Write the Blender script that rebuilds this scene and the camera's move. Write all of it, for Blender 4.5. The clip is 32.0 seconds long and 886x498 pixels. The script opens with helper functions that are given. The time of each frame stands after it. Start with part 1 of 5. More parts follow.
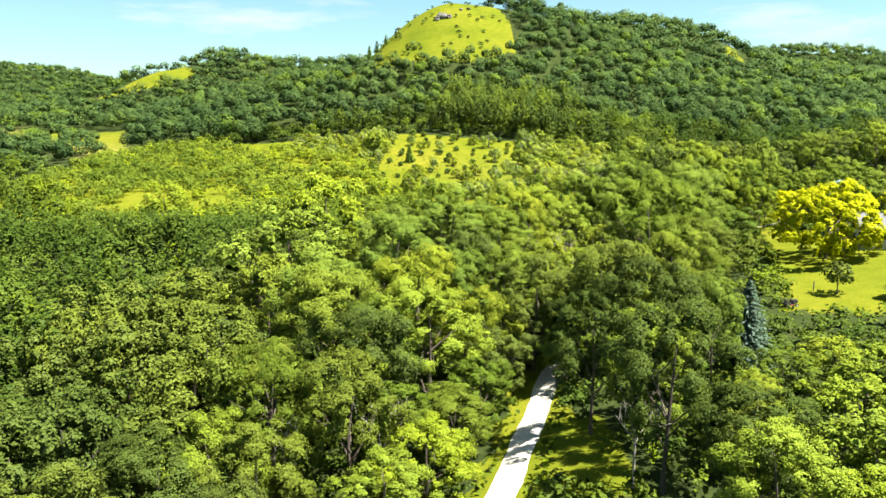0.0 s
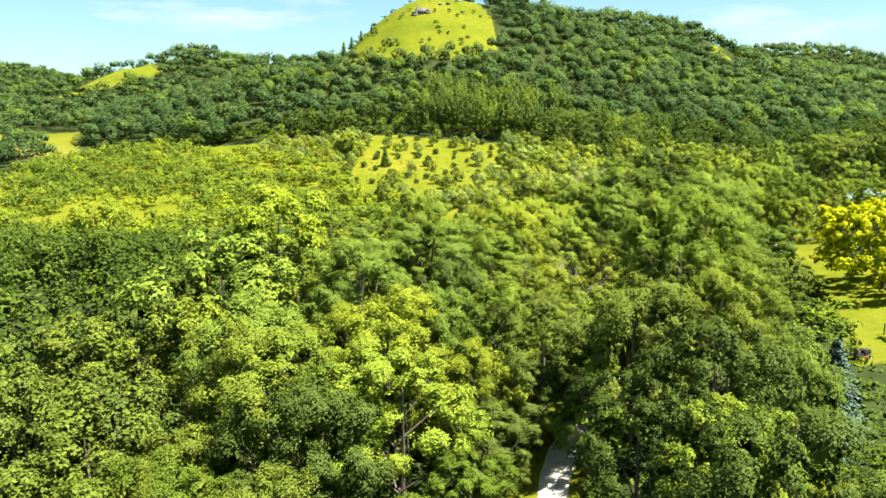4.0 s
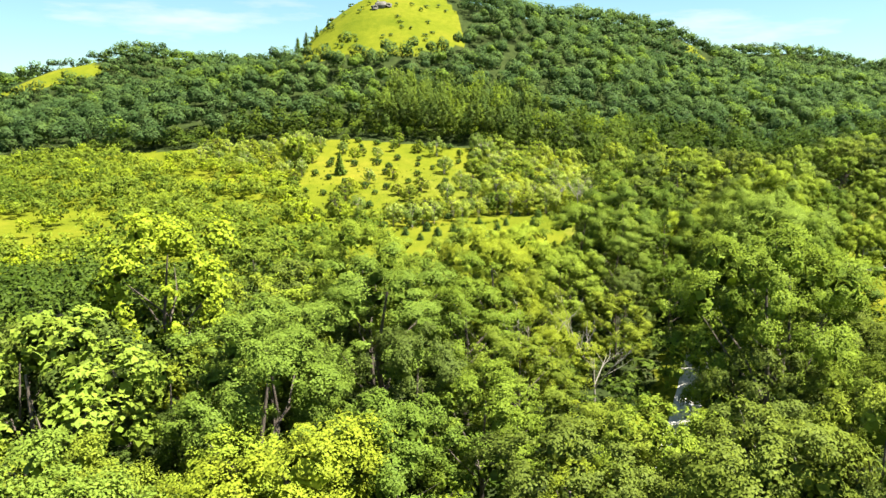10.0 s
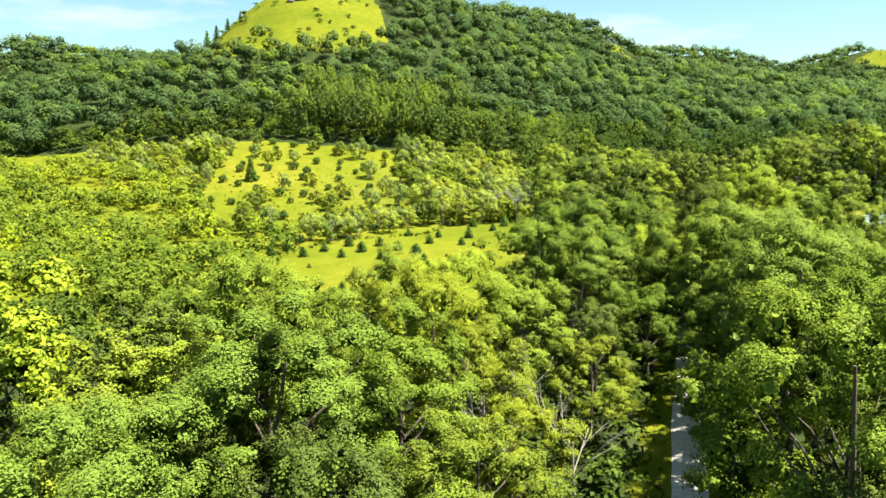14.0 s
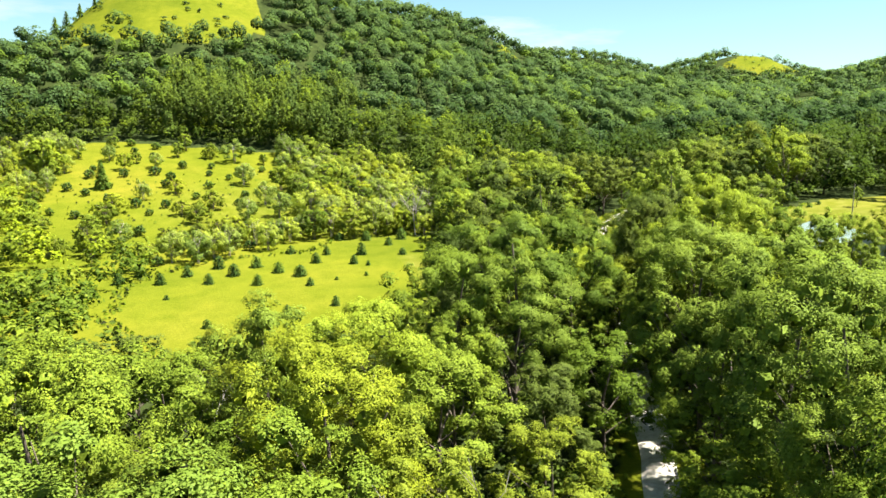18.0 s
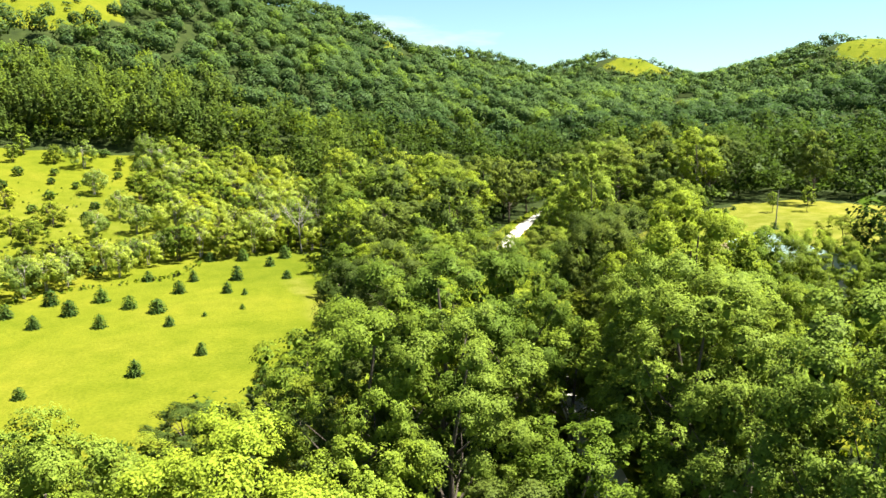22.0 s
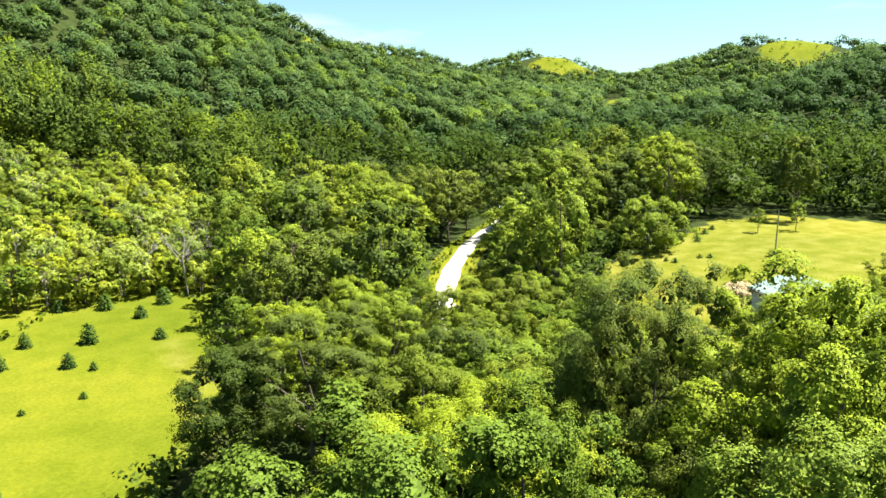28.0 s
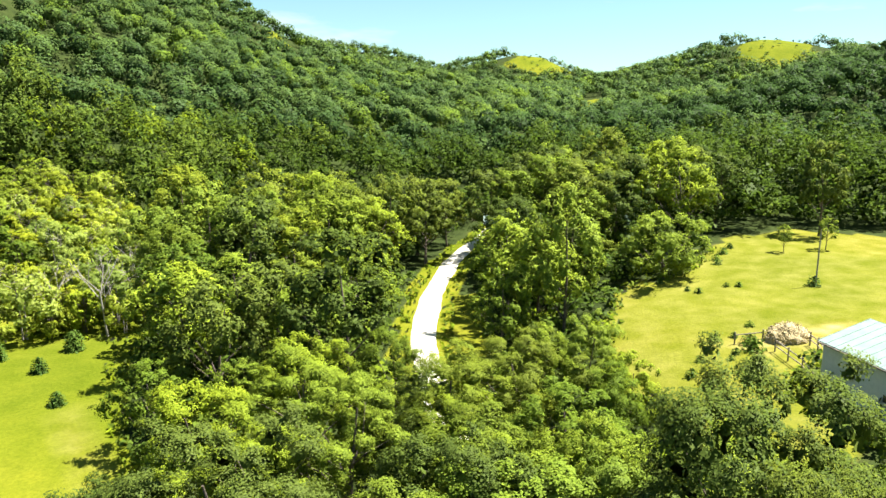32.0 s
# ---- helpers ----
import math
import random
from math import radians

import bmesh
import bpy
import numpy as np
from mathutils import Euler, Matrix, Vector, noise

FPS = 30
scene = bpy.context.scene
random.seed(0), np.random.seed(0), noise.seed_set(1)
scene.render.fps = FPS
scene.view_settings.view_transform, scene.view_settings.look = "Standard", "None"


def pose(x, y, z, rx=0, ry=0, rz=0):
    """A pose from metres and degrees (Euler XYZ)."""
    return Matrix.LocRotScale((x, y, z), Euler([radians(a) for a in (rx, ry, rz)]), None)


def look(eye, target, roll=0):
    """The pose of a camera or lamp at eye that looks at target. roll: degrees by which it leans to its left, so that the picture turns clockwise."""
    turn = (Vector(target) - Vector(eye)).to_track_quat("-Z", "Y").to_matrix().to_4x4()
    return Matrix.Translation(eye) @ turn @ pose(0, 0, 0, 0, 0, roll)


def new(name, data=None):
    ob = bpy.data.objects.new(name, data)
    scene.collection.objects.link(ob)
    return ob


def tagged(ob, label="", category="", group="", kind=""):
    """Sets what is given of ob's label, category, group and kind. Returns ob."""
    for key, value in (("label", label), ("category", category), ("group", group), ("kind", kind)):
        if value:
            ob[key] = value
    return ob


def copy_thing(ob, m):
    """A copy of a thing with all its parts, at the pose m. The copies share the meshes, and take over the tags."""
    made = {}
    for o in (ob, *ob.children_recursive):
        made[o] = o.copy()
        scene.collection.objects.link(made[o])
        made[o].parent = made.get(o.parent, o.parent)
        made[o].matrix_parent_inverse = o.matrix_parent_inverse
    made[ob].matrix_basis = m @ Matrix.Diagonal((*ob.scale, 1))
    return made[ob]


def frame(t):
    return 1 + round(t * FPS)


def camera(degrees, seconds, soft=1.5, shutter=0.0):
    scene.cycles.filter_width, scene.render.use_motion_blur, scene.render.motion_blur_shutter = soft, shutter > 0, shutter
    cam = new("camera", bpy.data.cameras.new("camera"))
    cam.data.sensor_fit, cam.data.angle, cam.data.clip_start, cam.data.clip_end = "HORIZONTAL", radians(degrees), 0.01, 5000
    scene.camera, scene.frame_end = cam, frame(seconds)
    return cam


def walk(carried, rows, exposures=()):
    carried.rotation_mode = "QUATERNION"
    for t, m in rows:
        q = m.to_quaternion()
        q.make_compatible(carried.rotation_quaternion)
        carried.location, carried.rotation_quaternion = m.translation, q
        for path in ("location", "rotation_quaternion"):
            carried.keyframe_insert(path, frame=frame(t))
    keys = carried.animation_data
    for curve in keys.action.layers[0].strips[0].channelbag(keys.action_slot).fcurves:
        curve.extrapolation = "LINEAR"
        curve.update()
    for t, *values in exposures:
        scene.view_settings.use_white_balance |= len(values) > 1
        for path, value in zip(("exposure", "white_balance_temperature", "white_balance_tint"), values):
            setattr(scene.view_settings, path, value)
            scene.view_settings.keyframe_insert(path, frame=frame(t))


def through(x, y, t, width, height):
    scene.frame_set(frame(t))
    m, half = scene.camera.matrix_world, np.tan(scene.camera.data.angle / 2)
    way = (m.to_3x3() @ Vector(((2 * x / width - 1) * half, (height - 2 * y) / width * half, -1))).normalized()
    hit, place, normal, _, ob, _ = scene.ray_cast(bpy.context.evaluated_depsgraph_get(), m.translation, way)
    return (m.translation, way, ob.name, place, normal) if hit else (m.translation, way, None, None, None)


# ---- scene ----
cam = camera(63, 32.0)
PATH = [
    (0, (0.00, -0.00, 30.00), (0.54, 98.38, 12.09), -0.49),
    (1, (0.12, 5.53, 30.02), (1.06, 103.92, 12.17), -0.55),
    (2, (0.18, 11.06, 30.06), (1.77, 109.44, 12.18), -0.54),
    (3, (0.13, 16.58, 30.11), (2.40, 114.94, 12.19), -0.46),
    (3.5, (0.23, 19.19, 30.10), (3.05, 117.53, 12.16), -0.43),
    (5.5, (0.82, 29.78, 29.85), (5.40, 128.08, 12.09), -0.48),
    (6, (1.00, 32.33, 29.84), (5.87, 130.64, 12.14), -0.46),
    (7, (1.39, 37.25, 29.84), (6.72, 135.54, 12.19), -0.46),
    (8, (1.77, 42.03, 29.81), (7.64, 140.28, 12.18), -0.46),
    (9, (2.12, 46.92, 29.76), (8.77, 145.13, 12.15), -0.47),
    (10, (2.42, 51.93, 29.71), (10.42, 150.04, 12.12), -0.51),
    (11, (2.79, 56.92, 29.64), (12.25, 154.91, 12.05), -0.53),
    (12, (3.21, 61.70, 29.57), (14.97, 159.44, 12.02), -0.58),
    (13, (3.77, 66.41, 29.45), (18.79, 163.71, 11.91), -0.68),
    (14, (4.37, 71.21, 29.40), (22.39, 167.99, 11.79), -0.52),
    (14.5, (4.69, 73.66, 29.40), (24.80, 170.01, 11.74), -0.42),
    (16.5, (5.95, 83.21, 29.23), (33.52, 177.70, 11.56), -0.26),
    (17, (6.41, 85.54, 29.22), (35.89, 179.45, 11.55), -0.25),
    (18, (7.49, 90.13, 29.26), (40.55, 182.83, 11.57), -0.20),
    (19, (8.72, 94.64, 29.28), (45.48, 185.94, 11.55), -0.13),
    (20, (10.01, 99.14, 29.30), (51.53, 188.36, 11.53), -0.01),
    (21, (11.44, 103.56, 29.29), (56.09, 191.26, 11.51), 0.07),
    (22, (12.99, 107.80, 29.28), (60.18, 194.14, 11.45), 0.08),
    (23, (14.74, 111.96, 29.33), (63.75, 197.28, 11.47), 0.24),
    (24, (16.61, 116.07, 29.39), (66.61, 200.80, 11.49), 0.23),
    (25, (18.61, 120.09, 29.49), (70.06, 203.94, 11.57), 0.34),
    (25.5, (19.66, 122.08, 29.53), (71.99, 205.39, 11.62), 0.32),
    (27.5, (24.00, 129.54, 29.86), (79.88, 210.50, 11.90), 0.30),
    (28, (25.34, 131.49, 29.90), (81.43, 212.31, 11.95), 0.31),
    (29, (27.92, 135.31, 30.02), (84.12, 216.05, 12.05), 0.33),
    (30, (30.24, 139.05, 30.08), (86.98, 219.41, 12.13), 0.43),
    (31, (32.67, 142.68, 30.15), (90.10, 222.55, 12.23), 0.30),
    (32, (35.13, 146.35, 30.17), (94.10, 225.08, 12.18), 0.39),
]
walk(cam, [(t, look(eye, target, roll)) for t, eye, target, roll in PATH], exposures=((0, 2.2), (32, 2.2)))

# ---- sky, sun, exposure ----
SUN_AZ, SUN_EL = 112.0, 64.0          # degrees clockwise from +y, and above the horizon
world = bpy.data.worlds.new("world")
scene.world = world
world.use_nodes = True
wn, wl = world.node_tree.nodes, world.node_tree.links
sky = wn.new("ShaderNodeTexSky")
sky.sky_type, sky.sun_disc = 'NISHITA', False
sky.sun_elevation, sky.sun_rotation = radians(SUN_EL), radians(SUN_AZ)
sky.air_density, sky.dust_density, sky.ozone_density = 1.0, 0.6, 1.2
wn["Background"].inputs[1].default_value = 0.060
coord = wn.new("ShaderNodeTexCoord")
stretch = wn.new("ShaderNodeMapping")
stretch.inputs["Scale"].default_value = (2.2, 2.2, 11.0)
wl.new(coord.outputs["Generated"], stretch.inputs["Vector"])
puff = wn.new("ShaderNodeTexNoise")
puff.inputs["Scale"].default_value, puff.inputs["Detail"].default_value, puff.inputs["Roughness"].default_value = 1.6, 6, 0.55
wl.new(stretch.outputs[0], puff.inputs["Vector"])
thick = wn.new("ShaderNodeValToRGB")
thick.color_ramp.elements[0].position, thick.color_ramp.elements[0].color = 0.57, (0, 0, 0, 1)
thick.color_ramp.elements[1].position, thick.color_ramp.elements[1].color = 0.72, (0.8, 0.8, 0.8, 1)
wl.new(puff.outputs[0], thick.inputs[0])
cloud = wn.new("ShaderNodeMix")
cloud.data_type = 'RGBA'
cloud.inputs["B"].default_value = (3.9, 4.1, 4.2, 1)
wl.new(thick.outputs[0], cloud.inputs["Factor"])
hue = wn.new("ShaderNodeMix")
hue.data_type, hue.blend_type = 'RGBA', 'MULTIPLY'
hue.inputs["Factor"].default_value, hue.inputs["B"].default_value = 1.0, (0.575, 0.72, 0.675, 1)
wl.new(sky.outputs[0], hue.inputs["A"])
wl.new(hue.outputs["Result"], cloud.inputs["A"])
wl.new(cloud.outputs["Result"], wn["Background"].inputs[0])

sun = new("sun", bpy.data.lights.new("sun", 'SUN'))
sun.data.energy, sun.data.angle, sun.data.color = 5.0, radians(0.6), (1.0, 0.96, 0.86)
_to = Vector((math.sin(radians(SUN_AZ)) * math.cos(radians(SUN_EL)), math.cos(radians(SUN_AZ)) * math.cos(radians(SUN_EL)), math.sin(radians(SUN_EL))))
sun.matrix_world = look(_to * 200 + Vector((40, 150, 0)), Vector((40, 150, 0)))


# ---- materials ----
def material(name):
    m = bpy.data.materials.new(name)
    m.use_nodes = True
    return m, m.node_tree.nodes, m.node_tree.links, m.node_tree.nodes["Principled BSDF"]


def ramp(nodes, stops):
    r = nodes.new("ShaderNodeValToRGB")
    e = r.color_ramp.elements
    while len(e) < len(stops):
        e.new(0.5)
    for k, (p, c) in enumerate(stops):
        e[k].position, e[k].color = p, (*c, 1)
    return r


def noise_node(nodes, links, scale, detail=4, vector=None, rough=0.55):
    n = nodes.new("ShaderNodeTexNoise")
    n.inputs["Scale"].default_value, n.inputs["Detail"].default_value, n.inputs["Roughness"].default_value = scale, detail, rough
    if vector is not None:
        links.new(vector, n.inputs["Vector"])
    return n


def mixer(nodes, links, kind, fac, a, b):
    """A colour mix; fac, a and b are sockets or values."""
    n = nodes.new("ShaderNodeMix")
    n.data_type, n.blend_type = 'RGBA', kind
    for sock, v in (("Factor", fac), ("A", a), ("B", b)):
        if hasattr(v, "is_linked"):
            links.new(v, n.inputs[sock])
        else:
            n.inputs[sock].default_value = v if sock == "Factor" else (*v, 1)
    return n.outputs["Result"]


def foliage(name, dark, mid, light, through=0.13, by="object"):
    """Leaves: every leaf its own tone, every tree its own tint, light shining through."""
    m, n, l, p = material(name)
    geo = n.new("ShaderNodeNewGeometry")
    soft = lambda a, b, k: tuple(x + (y - x) * k for x, y in zip(a, b))
    leaf = ramp(n, [(0.0, soft(dark, mid, 0.70)), (0.55, mid), (1.0, soft(mid, light, 0.35))])
    l.new(geo.outputs["Random Per Island"], leaf.inputs[0])
    if by == "object":
        info = n.new("ShaderNodeObjectInfo")
        tint = info.outputs["Random"]
    else:
        at = n.new("ShaderNodeAttribute")
        at.attribute_name = "tint"
        tint = at.outputs["Fac"]
    tone = ramp(n, [(0.0, (0.56, 0.64, 0.60)), (0.25, (0.80, 0.85, 0.88)), (0.5, (1.0, 1.0, 1.0)), (0.75, (1.13, 1.10, 0.9)), (0.93, (1.28, 1.22, 0.85)), (1.0, (1.6, 1.5, 0.65) if by == "tint" else (1.32, 1.24, 0.8))])
    l.new(tint, tone.inputs[0])
    col = mixer(n, l, 'MULTIPLY', 1.0, leaf.outputs[0], tone.outputs[0])
    l.new(col, p.inputs["Base Color"])
    p.inputs["Roughness"].default_value = 0.55
    p.inputs["Specular IOR Level"].default_value = 0.04
    tr = n.new("ShaderNodeBsdfTranslucent")
    way = n.new("ShaderNodeAttribute")                    # which way the leafy clump faces
    way.attribute_name = "way"
    turn = n.new("ShaderNodeVectorTransform")
    turn.vector_type, turn.convert_from, turn.convert_to = 'NORMAL', 'OBJECT', 'WORLD'
    l.new(way.outputs["Vector"], turn.inputs[0])
    l.new(turn.outputs[0], p.inputs["Normal"])
    warm = mixer(n, l, 'MULTIPLY', 1.0, col, (1.35, 1.45, 0.5))
    l.new(warm, tr.inputs["Color"])
    mix = n.new("ShaderNodeMixShader")
    mix.inputs[0].default_value = through
    l.new(p.outputs[0], mix.inputs[1])
    l.new(tr.outputs[0], mix.inputs[2])
    l.new(mix.outputs[0], n["Material Output"].inputs[0])
    return m


LEAF_DARK = foliage("leaves_dark", (0.022, 0.041, 0.011), (0.082, 0.109, 0.019), (0.134, 0.165, 0.030))
LEAF_MID = foliage("leaves_mid", (0.039, 0.067, 0.012), (0.140, 0.189, 0.019), (0.228, 0.273, 0.029))
LEAF_OLIVE = foliage("leaves_olive", (0.043, 0.065, 0.013), (0.142, 0.177, 0.018), (0.217, 0.254, 0.031))
LEAF_LIGHT = foliage("leaves_light", (0.042, 0.073, 0.014), (0.140, 0.191, 0.024), (0.211, 0.262, 0.043))
LEAF_GOLD = foliage("leaves_gold", (0.170, 0.182, 0.003), (0.283, 0.304, 0.006), (0.349, 0.376, 0.011), 0.25)
LEAF_SPRUCE = foliage("needles_blue", (0.050, 0.079, 0.054), (0.087, 0.128, 0.089), (0.147, 0.185, 0.143), 0.12)
LEAF_SCRUB = foliage("leaves_scrub", (0.126, 0.171, 0.038), (0.244, 0.293, 0.064), (0.353, 0.397, 0.127), 0.42)
LEAF_BUSH = foliage("leaves_yellow_bush", (0.068, 0.095, 0.011), (0.172, 0.207, 0.020), (0.248, 0.284, 0.033), 0.25)
LEAF_SHRUB = foliage("leaves_shrub", (0.030, 0.065, 0.014), (0.067, 0.114, 0.021), (0.116, 0.168, 0.030), 0.2)
# distance haze put into the leaf colour: bluer than the valley woods
HAZY_WOODS = foliage("leaves_hazy_far_woods", (0.029, 0.052, 0.017), (0.053, 0.089, 0.026), (0.085, 0.125, 0.034), 0.12, by="tint")
VALE_WOODS = foliage("leaves_valley_woods", (0.024, 0.045, 0.009), (0.068, 0.100, 0.013), (0.111, 0.151, 0.022), 0.15, by="tint")
PLANT_LEAF = foliage("leaves_plantation", (0.040, 0.062, 0.014), (0.076, 0.112, 0.020), (0.125, 0.170, 0.030), 0.15, by="tint")
BRUSH_LEAF = foliage("leaves_brush", (0.036, 0.066, 0.008), (0.123, 0.165, 0.017), (0.220, 0.250, 0.046), 0.25, by="tint")


def bark_material(name, a, b):
    m, n, l, p = material(name)
    tc = n.new("ShaderNodeTexCoord")
    mp = n.new("ShaderNodeMapping")
    mp.inputs["Scale"].default_value = (6, 6, 1.2)
    l.new(tc.outputs["Object"], mp.inputs[0])
    nz = noise_node(n, l, 3, 6, mp.outputs[0])
    r = ramp(n, [(0.3, a), (0.7, b)])
    l.new(nz.outputs[0], r.inputs[0])
    l.new(r.outputs[0], p.inputs["Base Color"])
    p.inputs["Roughness"].default_value = 0.9
    bp = n.new("ShaderNodeBump")
    bp.inputs["Strength"].default_value, bp.inputs["Distance"].default_value = 0.6, 0.05
    l.new(nz.outputs[0], bp.inputs["Height"])
    l.new(bp.outputs[0], p.inputs["Normal"])
    return m


BARK = bark_material("bark", (0.04, 0.03, 0.02), (0.11, 0.085, 0.065))
DEADWOOD = bark_material("dead_wood", (0.17, 0.15, 0.125), (0.30, 0.27, 0.23))


def ground_material():
    """Forest floor, with grassland where the land is open."""
    m, n, l, p = material("land")
    tc = n.new("ShaderNodeTexCoord")
    pos = tc.outputs["Object"]
    big, mid, fine = noise_node(n, l, 0.035, 4, pos), noise_node(n, l, 0.35, 5, pos), noise_node(n, l, 3.0, 6, pos)
    grass = ramp(n, [(0.25, (0.070, 0.090, 0.006)), (0.5, (0.103, 0.116, 0.008)), (0.75, (0.138, 0.132, 0.013))])
    l.new(big.outputs[0], grass.inputs[0])
    tuft = ramp(n, [(0.3, (0.72, 0.80, 0.6)), (0.55, (1, 1, 1)), (0.8, (1.22, 1.12, 1.1))])
    l.new(mid.outputs[0], tuft.inputs[0])
    g1 = mixer(n, l, 'MULTIPLY', 0.7, grass.outputs[0], tuft.outputs[0])
    blade = ramp(n, [(0.3, (0.7, 0.75, 0.6)), (0.7, (1.2, 1.15, 1.1))])
    l.new(fine.outputs[0], blade.inputs[0])
    g2 = mixer(n, l, 'MULTIPLY', 0.6, g1, blade.outputs[0])
    floor = ramp(n, [(0.3, (0.018, 0.026, 0.008)), (0.6, (0.030, 0.042, 0.011)), (0.8, (0.050, 0.050, 0.022))])
    l.new(mid.outputs[0], floor.inputs[0])
    at = n.new("ShaderNodeAttribute")
    at.attribute_name = "open_land"
    edge = n.new("ShaderNodeMath")
    edge.operation = 'ADD'
    l.new(at.outputs["Fac"], edge.inputs[0])
    wob = n.new("ShaderNodeMath")
    wob.operation = 'MULTIPLY_ADD'
    wob.inputs[1].default_value, wob.inputs[2].default_value = 0.5, -0.25
    l.new(mid.outputs[0], wob.inputs[0])
    l.new(wob.outputs[0], edge.inputs[1])
    er = ramp(n, [(0.38, (0, 0, 0)), (0.62, (1, 1, 1))])
    l.new(edge.outputs[0], er.inputs[0])
    col = mixer(n, l, 'MIX', er.outputs[0], floor.outputs[0], g2)
    dry = n.new("ShaderNodeAttribute")
    dry.attribute_name = "dry_land"
    dryc = ramp(n, [(0.3, (0.16, 0.125, 0.02)), (0.7, (0.28, 0.23, 0.09))])
    l.new(mid.outputs[0], dryc.inputs[0])
    dm = n.new("ShaderNodeMath")
    dm.operation = 'MULTIPLY'
    l.new(dry.outputs["Fac"], dm.inputs[0])
    l.new(mid.outputs[0], dm.inputs[1])
    col = mixer(n, l, 'MIX', dm.outputs[0], col, dryc.outputs[0])
    l.new(col, p.inputs["Base Color"])
    p.inputs["Roughness"].default_value = 0.95
    p.inputs["Specular IOR Level"].default_value = 0.03
    bp = n.new("ShaderNodeBump")
    bp.inputs["Strength"].default_value, bp.inputs["Distance"].default_value = 0.45, 0.2
    l.new(fine.outputs[0], bp.inputs["Height"])
    l.new(bp.outputs[0], p.inputs["Normal"])
    return m


LAND = ground_material()


def plain(name, a, b, scale=4.0, rough=0.7, metal=0.0, bump=0.2, stretch=(1, 1, 1), spec=0.3):
    m, n, l, p = material(name)
    tc = n.new("ShaderNodeTexCoord")
    mp = n.new("ShaderNodeMapping")
    mp.inputs["Scale"].default_value = stretch
    l.new(tc.outputs["Object"], mp.inputs[0])
    nz, big = noise_node(n, l, scale, 6, mp.outputs[0]), noise_node(n, l, scale * 0.12, 3, mp.outputs[0])
    r = ramp(n, [(0.3, a), (0.7, b)])
    l.new(nz.outputs[0], r.inputs[0])
    st = ramp(n, [(0.3, (0.82, 0.82, 0.8)), (0.6, (1, 1, 1))])
    l.new(big.outputs[0], st.inputs[0])
    l.new(mixer(n, l, 'MULTIPLY', 0.8, r.outputs[0], st.outputs[0]), p.inputs["Base Color"])
    p.inputs["Roughness"].default_value, p.inputs["Metallic"].default_value = rough, metal
    p.inputs["Specular IOR Level"].default_value = spec
    bp = n.new("ShaderNodeBump")
    bp.inputs["Strength"].default_value, bp.inputs["Distance"].default_value = bump, 0.03
    l.new(nz.outputs[0], bp.inputs["Height"])
    l.new(bp.outputs[0], p.inputs["Normal"])
    return m


GRAVEL = plain("gravel", (0.36, 0.33, 0.28), (0.50, 0.47, 0.41), 2.5, 0.95, 0, 0.6)
ROCK = plain("rock", (0.075, 0.07, 0.06), (0.15, 0.14, 0.12), 0.6, 0.9, 0, 0.8)


# ---- the lie of the land ----
CRESTS = [  # crest lines (x, y, z) with the reach of their slopes
    (118, [(-75, 550, 36), (-46, 518, 55), (-20, 500, 84), (10, 487, 106), (47, 498, 103), (94, 552, 99), (150, 602, 106), (205, 628, 103), (240, 637, 92), (272, 635, 64), (300, 640, 46)]),
    (88, [(-300, 585, 34), (-246, 602, 46), (-229, 640, 75), (-190, 674, 89), (-156, 703, 83), (-110, 752, 85), (0, 800, 90)]),
    (150, [(-900, 1000, 115), (-605, 1037, 105), (-544, 1069, 100), (-449, 1059, 77), (-350, 1050, 72), (-100, 1100, 80)]),
    (95, [(379, 882, 104), (438, 900, 110), (500, 880, 104), (547, 837, 84), (585, 797, 96), (601, 753, 103), (630, 711, 75), (650, 660, 54),
           (619, 568, 78), (587, 470, 95), (600, 440, 90), (580, 399, 75), (552, 362, 68)]),
    (70, [(330, 250, 46), (420, 300, 60), (552, 362, 68)]),
]


def softplus(v, k):
    return k * np.logaddexp(0, v / k)


def valley(x, y):
    """The valley floor: it climbs along the lane, and stands higher on the lane's right-hand side."""
    a = (x - 10) * 0.523 + (y - 80) * 0.852
    r = (x - 10) * 0.852 - (y - 80) * 0.523
    z = -3 + np.where(a > 0, 9.6 * (1 - np.exp(-np.maximum(a, 0) / 75)), 0.06 * a)
    z = z + 0.07 * softplus(a - 230, 25) + 0.03 * softplus(-r - 70, 15)
    return z + 6.3 * (1 - np.exp(-np.maximum(softplus(r - 3, 2), 0) / 14)) + 0.0 * r


